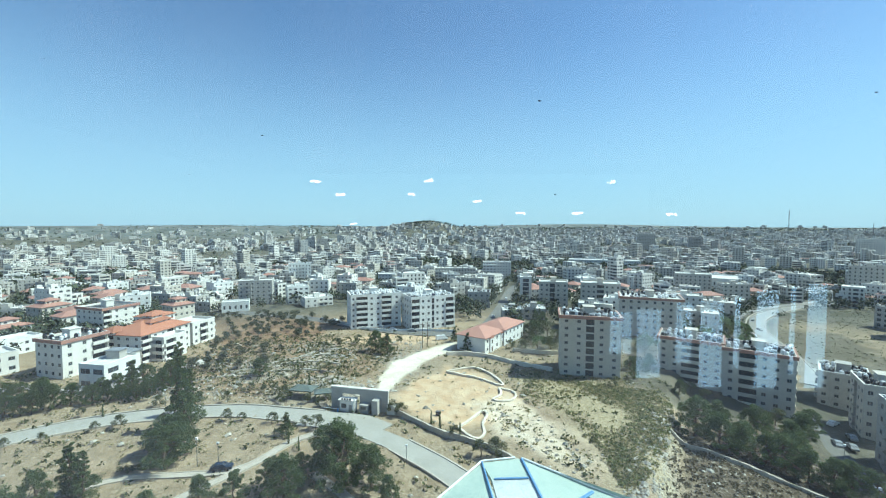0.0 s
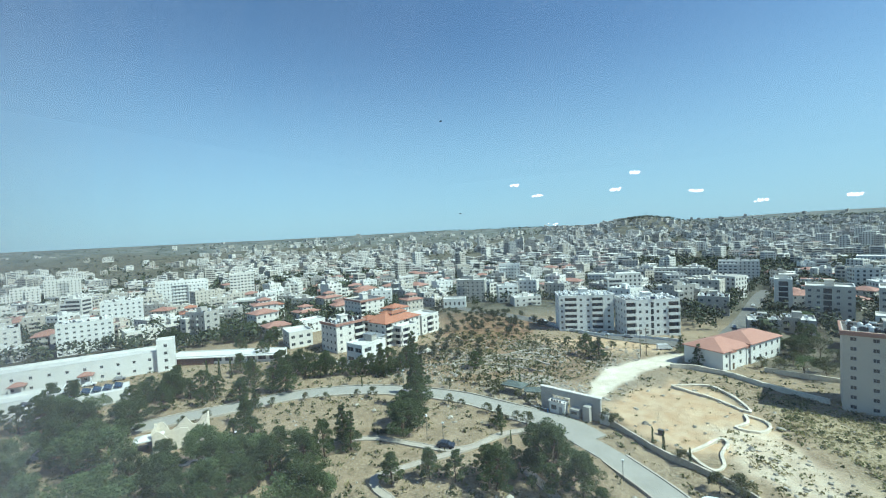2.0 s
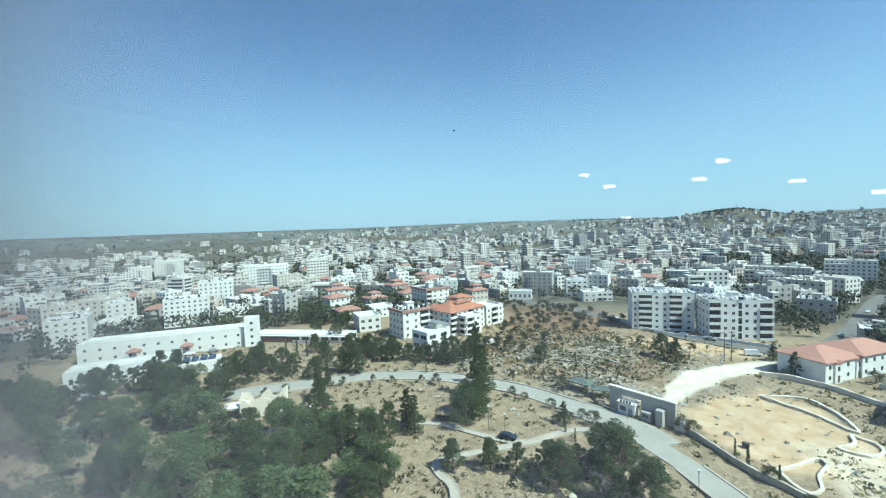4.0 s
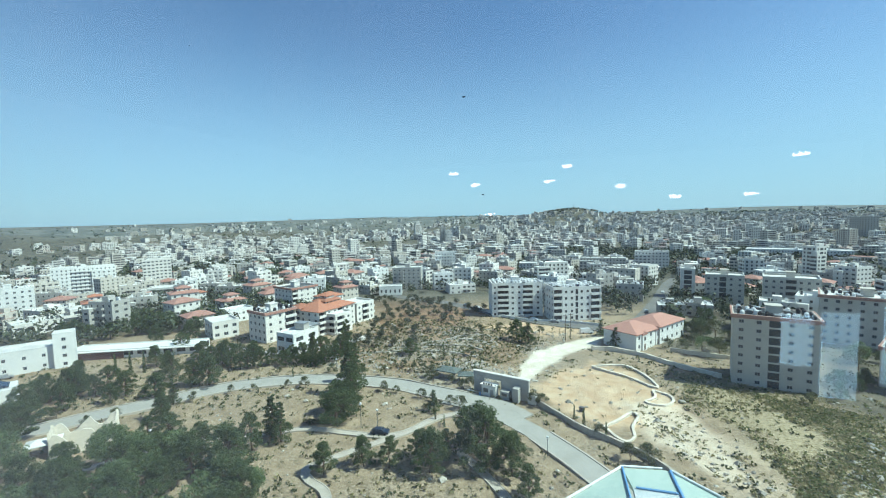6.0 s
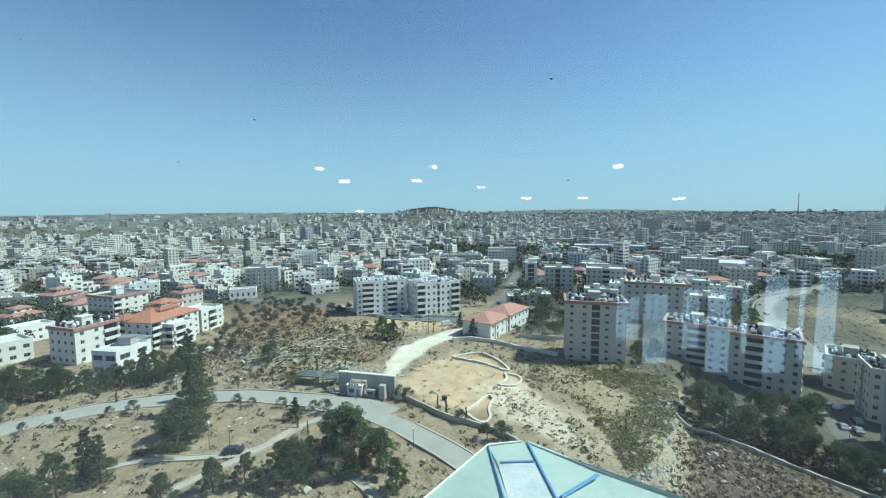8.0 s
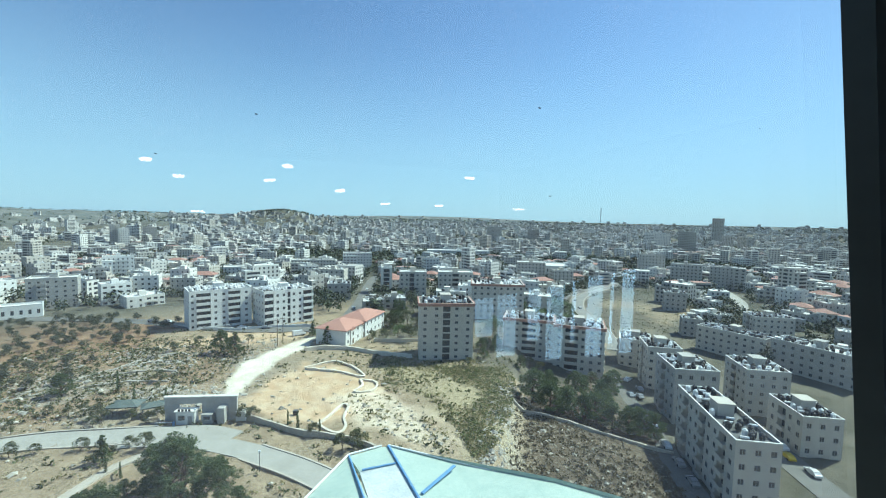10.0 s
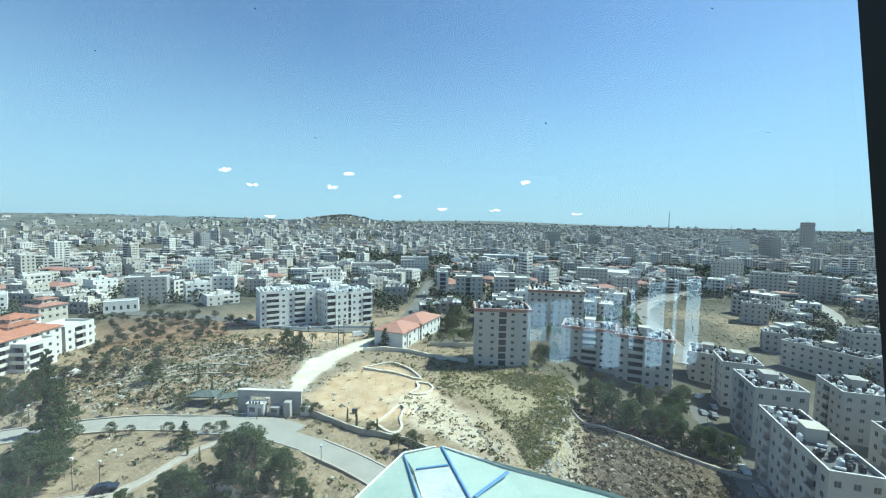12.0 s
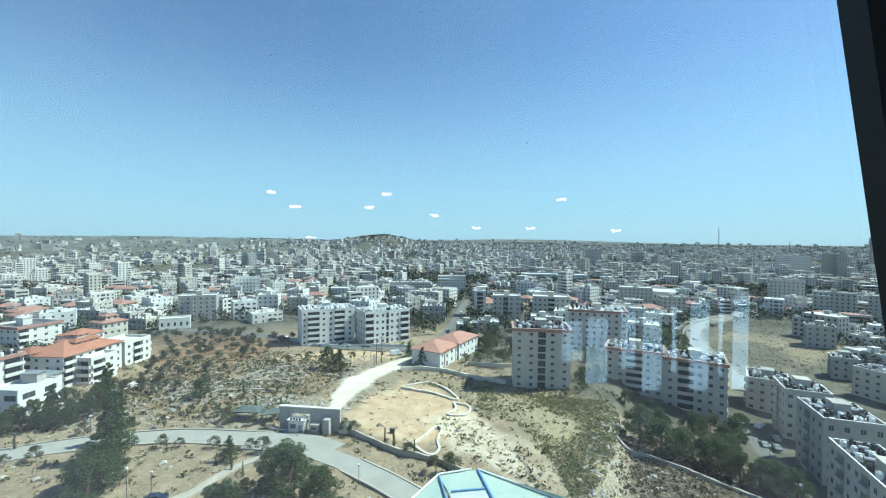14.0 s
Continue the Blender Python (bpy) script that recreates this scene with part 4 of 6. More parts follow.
landmark("apartment_tower", "broad white apartment block", "apartment block", -462, 266, 48, 16, 24, 7, 60, PLASTER)
landmark("apartment_tower", "tall white stone apartment tower", "apartment block", -430, 315, 25, 16, 27, 8, 55, STONE_W)
landmark("apartment_tower", "grey stone apartment tower", "apartment block", 380, 322, 28, 16, 23, 7, -48, STONE_G)
landmark("apartment_tower", "grey stone apartment tower with wide front", "apartment block", 410, 300, 30, 16, 22, 7, -52, STONE_G)
landmark("apartment_tower", "tall beige stone apartment tower", "apartment block", 396, 382, 28, 16, 28, 8, -46, STONE_B)
landmark("office_tower", "dark square high-rise tower", "tower", 1036, 791, 26, 26, 70, 20, -50, STONE_G)
landmark("office_tower", "white banded office building", "tower", 808, 768, 56, 20, 36, 10, -45, STONE_W)
landmark("office_tower", "tall grey office high-rise building", "tower", 800, 680, 34, 20, 44, 12, -48, STONE_G)

for i, (hx, hy, hw, hd, hf, yw) in enumerate([(70, 214, 12, 10, 2, -24), (86, 236, 14, 11, 3, -18), (54, 240, 12, 10, 2, -10), (140, 222, 16, 12, 4, -30), (152, 258, 20, 13, 4, -30), (40, 232, 12, 10, 2, -5), (176, 262, 18, 12, 4, -32), (62, 188, 11, 9, 2, -30)]):
    landmark("house", "beige stone house among trees with flat roof", "house", hx, hy, hw, hd, hf * 3.1, hf, yw, (STONE_B, STONE_W, STONE_G)[i % 3])
rng = random.Random(21)
placed = {}


def spaced(x, y, r):
    key = (int(x // 30), int(y // 30))
    for i in (-1, 0, 1):
        for j in (-1, 0, 1):
            for a, b, c in placed.get((key[0] + i, key[1] + j), ()):
                if (x - a) ** 2 + (y - b) ** 2 < (r + c) ** 2:
                    return False
    placed.setdefault(key, []).append((x, y, r))
    return True


houses = 0
for _ in range(9000):
    az, dd = rng.uniform(-88, 66), math.sqrt(rng.uniform(240 ** 2, 620 ** 2))
    if dd < town_start(az) or houses >= 290:
        continue
    x, y = dd * math.sin(radians(az)), dd * math.cos(radians(az))
    me, fl, mat, rf, size = KINDS[rng.randrange(len(KINDS))]
    if fl >= 6 and rng.random() < 0.6:
        continue
    if not free(x, y, size * 0.5) or not off_road(x, y, size * 0.5 + 6) or not spaced(x, y, size * 0.58):
        continue
    ob = new("house", me)
    ob.matrix_basis = pose(x, y, gz(x, y) - 0.3, 0, 0, -az + rng.uniform(-50, 40))
    tagged(ob, {"hip": "pale stone house with red tiled roof", "flat": "pale stone flat-roofed town house"}[rf], "house", "town houses")
    houses += 1


def far_town():
    V, F, I = [], [], []
    r = random.Random(5)
    count = 0

    def block(P, x, y, dd, cu, cv, w, d, fl, wm):
        h = fl * 3.1
        b = len(V)
        corners = ((cu - w / 2, cv - d / 2), (cu + w / 2, cv - d / 2), (cu + w / 2, cv + d / 2), (cu - w / 2, cv + d / 2))
        V.extend([P(u, v, k) for k in (-6, h + 0.8) for u, v in corners])
        for i in range(4):
            F.append((b + i, b + (i + 1) % 4, b + 4 + (i + 1) % 4, b + 4 + i))
            I.append(wm)
        F.append((b + 4, b + 5, b + 6, b + 7))
        I.append(5 if (fl < 4 and r.random() < 0.25) else r.choice([4, 4, 6, 2]))
        for i in range(4):
            (u0, v0), (u1, v1) = corners[i], corners[(i + 1) % 4]
            ln = math.hypot(u1 - u0, v1 - v0)
            nx, ny = (v1 - v0) / ln, -(u1 - u0) / ln
            face = P(nx, ny, 0)
            if (face[0] - x) * x + (face[1] - y) * y > 0.1 * dd:
                continue
            n = max(1, int(ln / 3.2))
            kind = r.random()
            for k in range(fl):
                for j in range(1 if kind < 0.25 else n):
                    if kind < 0.25:
                        t0, t1 = 0.1, 0.9
                    elif j == n // 2 and kind > 0.6:
                        t0, t1 = (j + 0.06) / n, (j + 0.94) / n
                    else:
                        t0, t1 = (j + 0.30) / n, (j + 0.70) / n
                    b = len(V)
                    for t, zz in ((t0, 0.8), (t1, 0.8), (t1, 2.45), (t0, 2.45)):
                        V.append(P(u0 + (u1 - u0) * t + nx * 0.06, v0 + (v1 - v0) * t + ny * 0.06, k * 3.1 + zz))
                    F.append((b, b + 1, b + 2, b + 3))
                    I.append(3)
        for _ in range(r.randint(1, 4) if dd < 1400 else 1):
            b = len(V)
            q = r.choice([3.0, 1.2, 1.2, 1.5])
            u0, v0 = cu + r.uniform(-w / 2, w / 2 - q), cv + r.uniform(-d / 2, d / 2 - q)
            cs = ((u0, v0), (u0 + q, v0), (u0 + q, v0 + q), (u0, v0 + q))
            V.extend([P(u, v, k) for k in (h + 0.8, h + (3.2 if q > 2 else 2.1)) for u, v in cs])
            m = wm if q > 2 else r.choice([wm, 0, 6])
            for i in range(4):
                F.append((b + i, b + (i + 1) % 4, b + 4 + (i + 1) % 4, b + 4 + i))
                I.append(m)
            F.append((b + 4, b + 5, b + 6, b + 7))
            I.append(m)

    for _ in range(30000):
        az = r.uniform(-90, 68)
        dd = math.sqrt(r.uniform(330 ** 2, 2450 ** 2)) if r.random() < 0.93 else r.uniform(2000, 3300)
        if r.random() < sstep(1100, 2600, dd) * 0.75:
            continue
        if az < -14 and dd > 1250 and r.random() < 0.93:
            continue
        if az < -58 and dd > 750 and r.random() < 0.82:
            continue
        x, y = dd * math.sin(radians(az)), dd * math.cos(radians(az))
        w, d = r.uniform(10, 21), r.uniform(10, 16)
        if dd < 620 and (dd < town_start(az) + 30 or not off_road(x, y, w * 0.5 + 6)):
            continue
        if not free(x, y, w * 0.5) or not spaced(x, y, w * 0.62):
            continue
        if math.sin(x * 0.013 + 1) + math.sin(y * 0.011 + x * 0.004) > 1.15:
            continue
        if (x + 60) ** 2 + (y - 1800) ** 2 < 70 ** 2 and r.random() < 0.85:
            continue
        fl = r.choice([2, 2, 3, 3, 3, 4, 4, 5]) if r.random() < 0.955 or dd > 1500 else r.randint(6, 10)
        z = gz(x, y)
        ya = radians(-az + r.uniform(-55, 35))
        c, s = math.cos(ya), math.sin(ya)
        wm = r.choice([0, 0, 0, 1, 1, 2])

        def P(u, v, k):
            return (x + c * u - s * v, y + s * u + c * v, z + k)
        block(P, x, y, dd, 0, 0, w, d, fl, wm)
        if r.random() < 0.75:
            # a lower or higher wing breaks the outline
            w2, d2 = w * r.uniform(0.4, 0.7), d * r.uniform(0.45, 0.8)
            block(P, x, y, dd, r.choice([-1, 1]) * (w * 0.5), -d * r.uniform(0.1, 0.4), w2, d2, max(1, fl + r.choice([-2, -1, -1, 1])), wm)
        count += 1
        if count >= 4300:
            break
    return mesh_of("distant_town", V, F, [STONE_W, STONE_B, STONE_G, GLASS_DARK, ROOF_PALE, TILE_PINK, ROOF_DARK], I)


town = new("distant_town", far_town())
tagged(town, "distant hillside town of pale stone buildings", "town", kind="stuff")

# masts on the skyline
for mx, my, mz, mh, r0 in ((-52, 1800, 0, 24, 0.9), (1257, 1503, 0, 97, 2.0), (1480, 1420, 0, 45, 1.2)):
    root = new("radio_mast")
    root.matrix_basis = pose(mx, my, gz(mx, my))
    tagged(root, "tall slender steel lattice radio mast", "mast", "radio masts")
    bm = bmesh.new()
    for k in range(3):
        a = radians(120 * k)
        add_cyl(bm, (r0 * math.cos(a), r0 * math.sin(a), 0), (r0 * 0.5 * math.cos(a), r0 * 0.5 * math.sin(a), mh), 0.45, 0.3, 5)
    part("legs", bm, STEEL, root)
    bm = bmesh.new()
    for k in range(int(mh / 4)):
        q = r0 * (1 - 0.5 * k * 4 / mh) * 1.1
        add_box(bm, -q, q, -q, q, k * 4, k * 4 + 0.4)
    part("braces", bm, STEEL, root)


# ---- gate, walls and garden things ----
def gate():
    root = new("gatehouse")
    root.matrix_basis = pose(-23.2, 116.3, 0, 0, 0, -13)
    tagged(root, "grey stone entrance portal with guard booth", "gatehouse")
    bm = bmesh.new()
    add_box(bm, -8.6, -5.2, -0.4, 0.4, -0.5, 6.0)
    add_box(bm, 0.2, 8.6, -0.4, 0.4, -0.5, 6.0)
    add_box(bm, -5.2, 0.2, -0.4, 0.4, 4.4, 6.0)
    bmesh.ops.remove_doubles(bm, verts=bm.verts, dist=0.001)
    part("portal_wall", bm, STONE_G, root)
    part("coping", box_bm(-8.8, 8.8, -0.55, 0.55, 6.003, 6.25), STONE_W, root)
    part("guard_booth", box_bm(-5.0, -0.6, -2.6, -0.41, 0, 3.3, bevel=0.1), PLASTER, root, "white guard booth")
    part("booth_roof", box_bm(-5.3, -0.3, -2.9, -0.42, 3.304, 3.5), STONE_W, root)
    part("low_cabin", box_bm(0.8, 3.4, -2.4, -0.41, 0, 2.4, bevel=0.08), STONE_G, root)
    part("pier", box_bm(4.6, 6.4, -2.6, -0.41, 0, 4.0, bevel=0.08), STONE_G, root, "tall grey rendered pier")
    part("booth_window", box_bm(-4.4, -2.9, -2.66, -2.604, 1.2, 2.4), GLASS_DARK, root, "dark booth window")
    part("booth_door", box_bm(-2.2, -1.2, -2.66, -2.604, 0.05, 2.2), FRAME_GREY, root)
    for k in range(4):
        part("sign_letter", box_bm(-4.3 + k * 0.8, -3.8 + k * 0.8, -2.9, -2.75, 3.55, 4.1), MULLION, root, "dark sign bar above the booth")
    part("cabin_window", box_bm(1.3, 2.9, -2.46, -2.404, 1.1, 1.9), GLASS_DARK, root)
    part("barrier", box_bm(-9.5, -5.4, -3.2, -3.1, 0.95, 1.05), WHITE_TRIM, root, "white lifting barrier arm")
    part("barrier_post", box_bm(-5.4, -5.05, -3.35, -2.95, 0.0, 1.15), BLUE_RIB, root)
    part("planter_wall", box_bm(8.7, 11.0, -1.6, 0.4, 0, 2.6, bevel=0.08), STONE_W, root)


gate()


def stone_wall(name, pts, h, t, label, closed=False, mat=None):
    """A low rubble wall: courses of uneven stones joined in one body."""
    ob = ribbon(name, pts, t / 2, h, mat or WALL_STONE, label, "wall", kind="", closed=closed)
    r = random.Random(len(pts))
    for v in ob.data.vertices:
        if v.index % 2:
            v.co.z += r.uniform(-0.12, 0.12)
            v.co.x += r.uniform(-0.08, 0.08)
            v.co.y += r.uniform(-0.08, 0.08)
    ob.data.update()
    return ob


PALE_STONE = material("pale_rubble", (0.78, 0.70, 0.58), 0.95, dark=(0.54, 0.48, 0.39), scale=1.5, bump=0.5)
stone_wall("planting_bed_wall", [(2.1, 146.7), (8, 149.8), (13.4, 149.8), (18, 143), (20.4, 134.6), (19.0, 133.6), (13.5, 139.5), (7, 143.5)], 0.6, 0.6, "pale rubble edging of a long planting bed", True, PALE_STONE)
stone_wall("planting_bed_wall", [(18.7, 131.2), (22.5, 128.5), (23.0, 125), (20.4, 121.3), (16.2, 121.4), (15.9, 123), (18.6, 126)], 0.6, 0.6, "pale rubble edging of a small planting bed", True, PALE_STONE)
stone_wall("planting_bed_wall", [(4.5, 104.7), (8, 109.5), (11.4, 114.2), (12.8, 112.5), (11.0, 107), (11.0, 102), (9.1, 99.0), (6.5, 101)], 0.6, 0.6, "pale rubble edging of a pear-shaped planting bed", True, PALE_STONE)
stone_wall("boundary_wall", [(-13, 113.8), (-6, 107), (-0.3, 101.8), (6, 98), (12.5, 93.5), (20, 84)], 1.4, 0.5, "long grey rubble boundary wall beside the drive")
stone_wall("boundary_wall", [(2, 166), (9, 167), (19, 163), (28, 155), (40, 147)], 1.5, 0.6, "pale rubble boundary wall above the lot", mat=PALE_STONE)
stone_wall("boundary_wall", [(30, 172), (44, 168), (56, 166)], 1.4, 0.5, "pale rubble terrace wall by the villa", mat=PALE_STONE)
stone_wall("boundary_wall", [(60, 106), (70.5, 98.9), (78, 92.5), (86, 87), (95, 81)], 0.95, 0.45, "grey rubble retaining wall under the pines")
for k, off in enumerate((0, 9, 18, 26)):
    stone_wall("terrace_wall", [(-84 + off, 138 + off * 0.9), (-66 + off * 0.6, 146 + off), (-50 + off * 0.3, 149 + off), (-38, 146 + off)], 0.45, 0.55, "tumbled field terrace wall of grey stone", mat=ROCK)


def ruin():
    root = new("ruined_building")
    root.matrix_basis = pose(-112, 62, 0, 0, 0, 55)
    tagged(root, "roofless ruined pale stone building", "ruin")
    r = random.Random(3)
    for name, (x0, y0, x1, y1) in (("front_wall", (-6, -3, 6, -3)), ("rear_wall", (-6, 3, 6, 3)), ("end_wall", (-6, -2.7, -6, 2.7)), ("end_wall", (6, -2.7, 6, 2.7))):
        V, F = [], []
        n = 16
        for i in range(n + 1):
            t = i / n
            x, y = x0 + (x1 - x0) * t, y0 + (y1 - y0) * t
            top = 4.2 + 1.4 * math.sin(i * 0.9 + x0) + r.uniform(-0.5, 0.5)
            ox, oy = (0, 0.25) if y0 == y1 else (0.25, 0)
            V += [(x - ox, y - oy, -0.4), (x - ox, y - oy, top), (x + ox, y + oy, top), (x + ox, y + oy, -0.4)]
        for i in range(n):
            a, b = i * 4, i * 4 + 4
            for k in range(4):
                F.append((a + k, b + k, b + (k + 1) % 4, a + (k + 1) % 4))
        F += [(0, 1, 2, 3), (n * 4 + 3, n * 4 + 2, n * 4 + 1, n * 4)]
        part_mesh(name, mesh_of(name, V, F, [PALE_STONE]), root)


ruin()


def canopy(x, y, w, d, h, yaw, mat, label):
    root = new("canopy")
    root.matrix_basis = pose(x, y, gz(x, y), 0, 0, yaw)
    tagged(root, label, "canopy")
    for a in (-1, 1):
        for b in (-1, 1):
            bm = bmesh.new()
            add_cyl(bm, (a * (w / 2 - 0.2), b * (d / 2 - 0.2), 0), (a * (w / 2 - 0.2), b * (d / 2 - 0.2), h), 0.07, 0.07, 6)
            part("post", bm, STEEL, root)
    V, F, I = [], [], []
    hip_roof(V, F, I, w, d, h + 0.25, 0.8, over=0.2, mat=0)
    part_mesh("roof", mesh_of("roof", V, F, [mat], I), root)


canopy(-116, 56, 6, 4, 3.2, 55, PLASTER, "small white-roofed shelter beside the ruin")
canopy(-163, 35, 7, 5, 3.2, 75, PLASTER, "white-roofed shelter among trees")
SHADE = material("grey_green_shade_net", (0.13, 0.155, 0.145), 0.85, dark=(0.09, 0.11, 0.10), scale=0.5)
canopy(-42, 125, 7, 4.5, 2.6, -10, SHADE, "low grey-green roofed nursery shelter")
canopy(-35.5, 123, 5, 3.5, 2.4, 15, SHADE, "small grey-green roofed shelter")


# ---- plants ----
def on_road(x, y):
    for line, hw in ((ROAD_A, 4.0), (ROAD_B, 3.8), (PATH_1, 1.3), (PATH_2, 1.3)):
        for (x0, y0), (x1, y1) in zip(line, line[1:]):
            t = max(0, min(1, ((x - x0) * (x1 - x0) + (y - y0) * (y1 - y0)) / ((x1 - x0) ** 2 + (y1 - y0) ** 2)))
            if math.hypot(x - x0 - t * (x1 - x0), y - y0 - t * (y1 - y0)) < hw:
                return True
    return False


def leaf_cloud(name, clumps, size, mat, seed):
    """Many small bent leaf blades gathered in clumps (centre, radii, count)."""
    r = np.random.RandomState(seed)
    C = []
    for c, rad, n in clumps:
        v = r.normal(size=(n, 3))
        v /= np.linalg.norm(v, axis=1)[:, None]
        C.append(np.array(c) + v * np.array(rad) * (r.uniform(0.25, 1.0, (n, 1)) ** 0.5))
    C = np.concatenate(C)
    n = len(C)
    a = r.normal(size=(n, 3))
    a /= np.linalg.norm(a, axis=1)[:, None]
    b = np.cross(a, r.normal(size=(n, 3)))
    b /= np.linalg.norm(b, axis=1)[:, None]
    s = size * r.uniform(0.6, 1.4, (n, 1))
    V = np.stack([C - a * s, C + b * s * 0.9, C + a * s], 1).reshape(-1, 3)
    F = np.arange(n * 3).reshape(-1, 3)
    return mesh_of(name, V.tolist(), F.tolist(), [mat])


def trunk_mesh(h, r0, limbs, seed):
    bm = bmesh.new()
    r = random.Random(seed)
    p = Vector((0, 0, -0.3))
    pts = [p]
    for k in range(4):
        p = p + Vector((r.uniform(-0.06, 0.06) * h, r.uniform(-0.06, 0.06) * h, h / 4))
        pts.append(p)
    for k in range(4):
        add_cyl(bm, pts[k], pts[k + 1], r0 * (1 - k * 0.22), r0 * (1 - (k + 1) * 0.22), 7)
    for q in limbs:
        t = r.uniform(0.35, 0.9) * 4
        k = min(3, int(t))
        s = pts[k].lerp(pts[k + 1], t - k)
        add_cyl(bm, s, Vector(q), r0 * 0.3, r0 * 0.08, 5)
    me = bpy.data.meshes.new("trunk")
    bm.to_mesh(me)
    bm.free()
    me.materials.append(BARK)
    return me


def make_tree(kind, seed):
    """A unit-height family member: trunk and crown meshes for a tree 10 m tall."""
    r = random.Random(seed)
    clumps, limbs = [], []
    if kind == "pine":
        lean = (r.uniform(-0.09, 0.09), r.uniform(-0.09, 0.09))
        for k in range(40):
            z = 1.5 + 8.2 * (k + r.random()) / 40
            reach = 3.5 * (1 - (abs(z - 3.6) / 6.6) ** 1.7 * 0.9) * r.uniform(0.3, 1.08)
            a = k * 2.4 + r.uniform(-0.7, 0.7)
            c = (reach * math.cos(a) + lean[0] * z, reach * math.sin(a) + lean[1] * z, z)
            q = r.uniform(0.6, 1.15)
            clumps.append((c, (q, q, q * r.uniform(0.6, 0.85)), 230))
            if k % 2:
                limbs.append(c)
        mat, size = PINE, 0.155
    elif kind == "conifer":
        for k in range(40):
            z = 0.9 + k * 0.225
            reach = 2.6 * (1 - z / 11.5) * r.uniform(0.35, 1.1)
            a = k * 2.4 + r.uniform(-0.6, 0.6)
            c = (reach * math.cos(a), reach * math.sin(a), z)
            q = 0.95 * (1.12 - z / 12) * r.uniform(0.7, 1.2)
            clumps.append((c, (q, q, q * 0.6), 190))
            if k % 2:
                limbs.append(c)
        mat, size = PINE, 0.15
    elif kind == "cypress":
        for k in range(12):
            z = 0.8 + k * 0.78
            clumps.append(((r.uniform(-0.2, 0.2), r.uniform(-0.2, 0.2), z), (0.9 * (1.15 - z / 11), 0.9 * (1.15 - z / 11), 0.7), 70))
        mat, size = PINE, 0.24
    elif kind in ("round", "broadleaf"):
        for k in range(12):
            a, e = r.uniform(0, 6.28), r.uniform(-0.6, 1.4)
            c = (3.0 * math.cos(a) * math.cos(e), 3.0 * math.sin(a) * math.cos(e), 6.0 + 2.8 * math.sin(e))
            clumps.append((c, (1.6, 1.6, 1.4), 190))
            limbs.append(c)
        mat, size = (BUSH if kind == "round" else YOUNG_LEAF), 0.24
    else:
        for k in range(9):
            a = r.uniform(0, 6.28)
            c = (3.4 * math.cos(a) * r.random(), 3.4 * math.sin(a) * r.random(), r.uniform(4.0, 8.5))
            clumps.append((c, (2.4, 2.4, 1.8), 55))
            limbs.append(c)
        mat, size = OLIVE, 0.55
    crown = leaf_cloud("crown", clumps, size, mat, seed)
    trunk = trunk_mesh({"pine": 8.5, "conifer": 9, "cypress": 8, "round": 5.5, "olive": 5, "broadleaf": 5.5}[kind], 0.28 if kind in ("pine", "conifer") else 0.2, limbs, seed)
    return trunk, crown


SPECIES = {k: [make_tree(k, 10 * i + j) for j in range(n)] for i, (k, n) in enumerate((("pine", 5), ("conifer", 3), ("cypress", 2), ("round", 3), ("olive", 3), ("broadleaf", 3)))}
TREE_TAGS = {"pine": ("dark green spreading pine tree on dry slope", "pine tree"), "conifer": ("dark green upright conifer on dry ground", "conifer"), "cypress": ("slim dark green cypress tree", "cypress"), "round": ("small round-crowned green garden tree", "garden tree"), "olive": ("grey-green olive tree on stony soil", "olive tree"), "broadleaf": ("light green leafy tree in the grove", "leafy tree")}
tree_rng = random.Random(77)


def plant(kind, x, y, h, wide=1.0):
    trunk, crown = tree_rng.choice(SPECIES[kind])
    root = new(kind + "_tree" if kind != "conifer" else "conifer")
    k = h / 10
    root.matrix_basis = pose(x, y, gz(x, y), 0, 0, tree_rng.uniform(0, 360)) @ Matrix.Diagonal((k * wide, k * wide, k, 1))
    label, cat = TREE_TAGS[kind]
    tagged(root, label, cat, {"pine": "pines of the park", "conifer": "conifers of the park", "cypress": "cypresses", "round": "garden trees", "olive": "olive grove", "broadleaf": "leafy trees"}[kind])
    part_mesh("trunk", trunk, root)
    part_mesh("crown", crown, root)


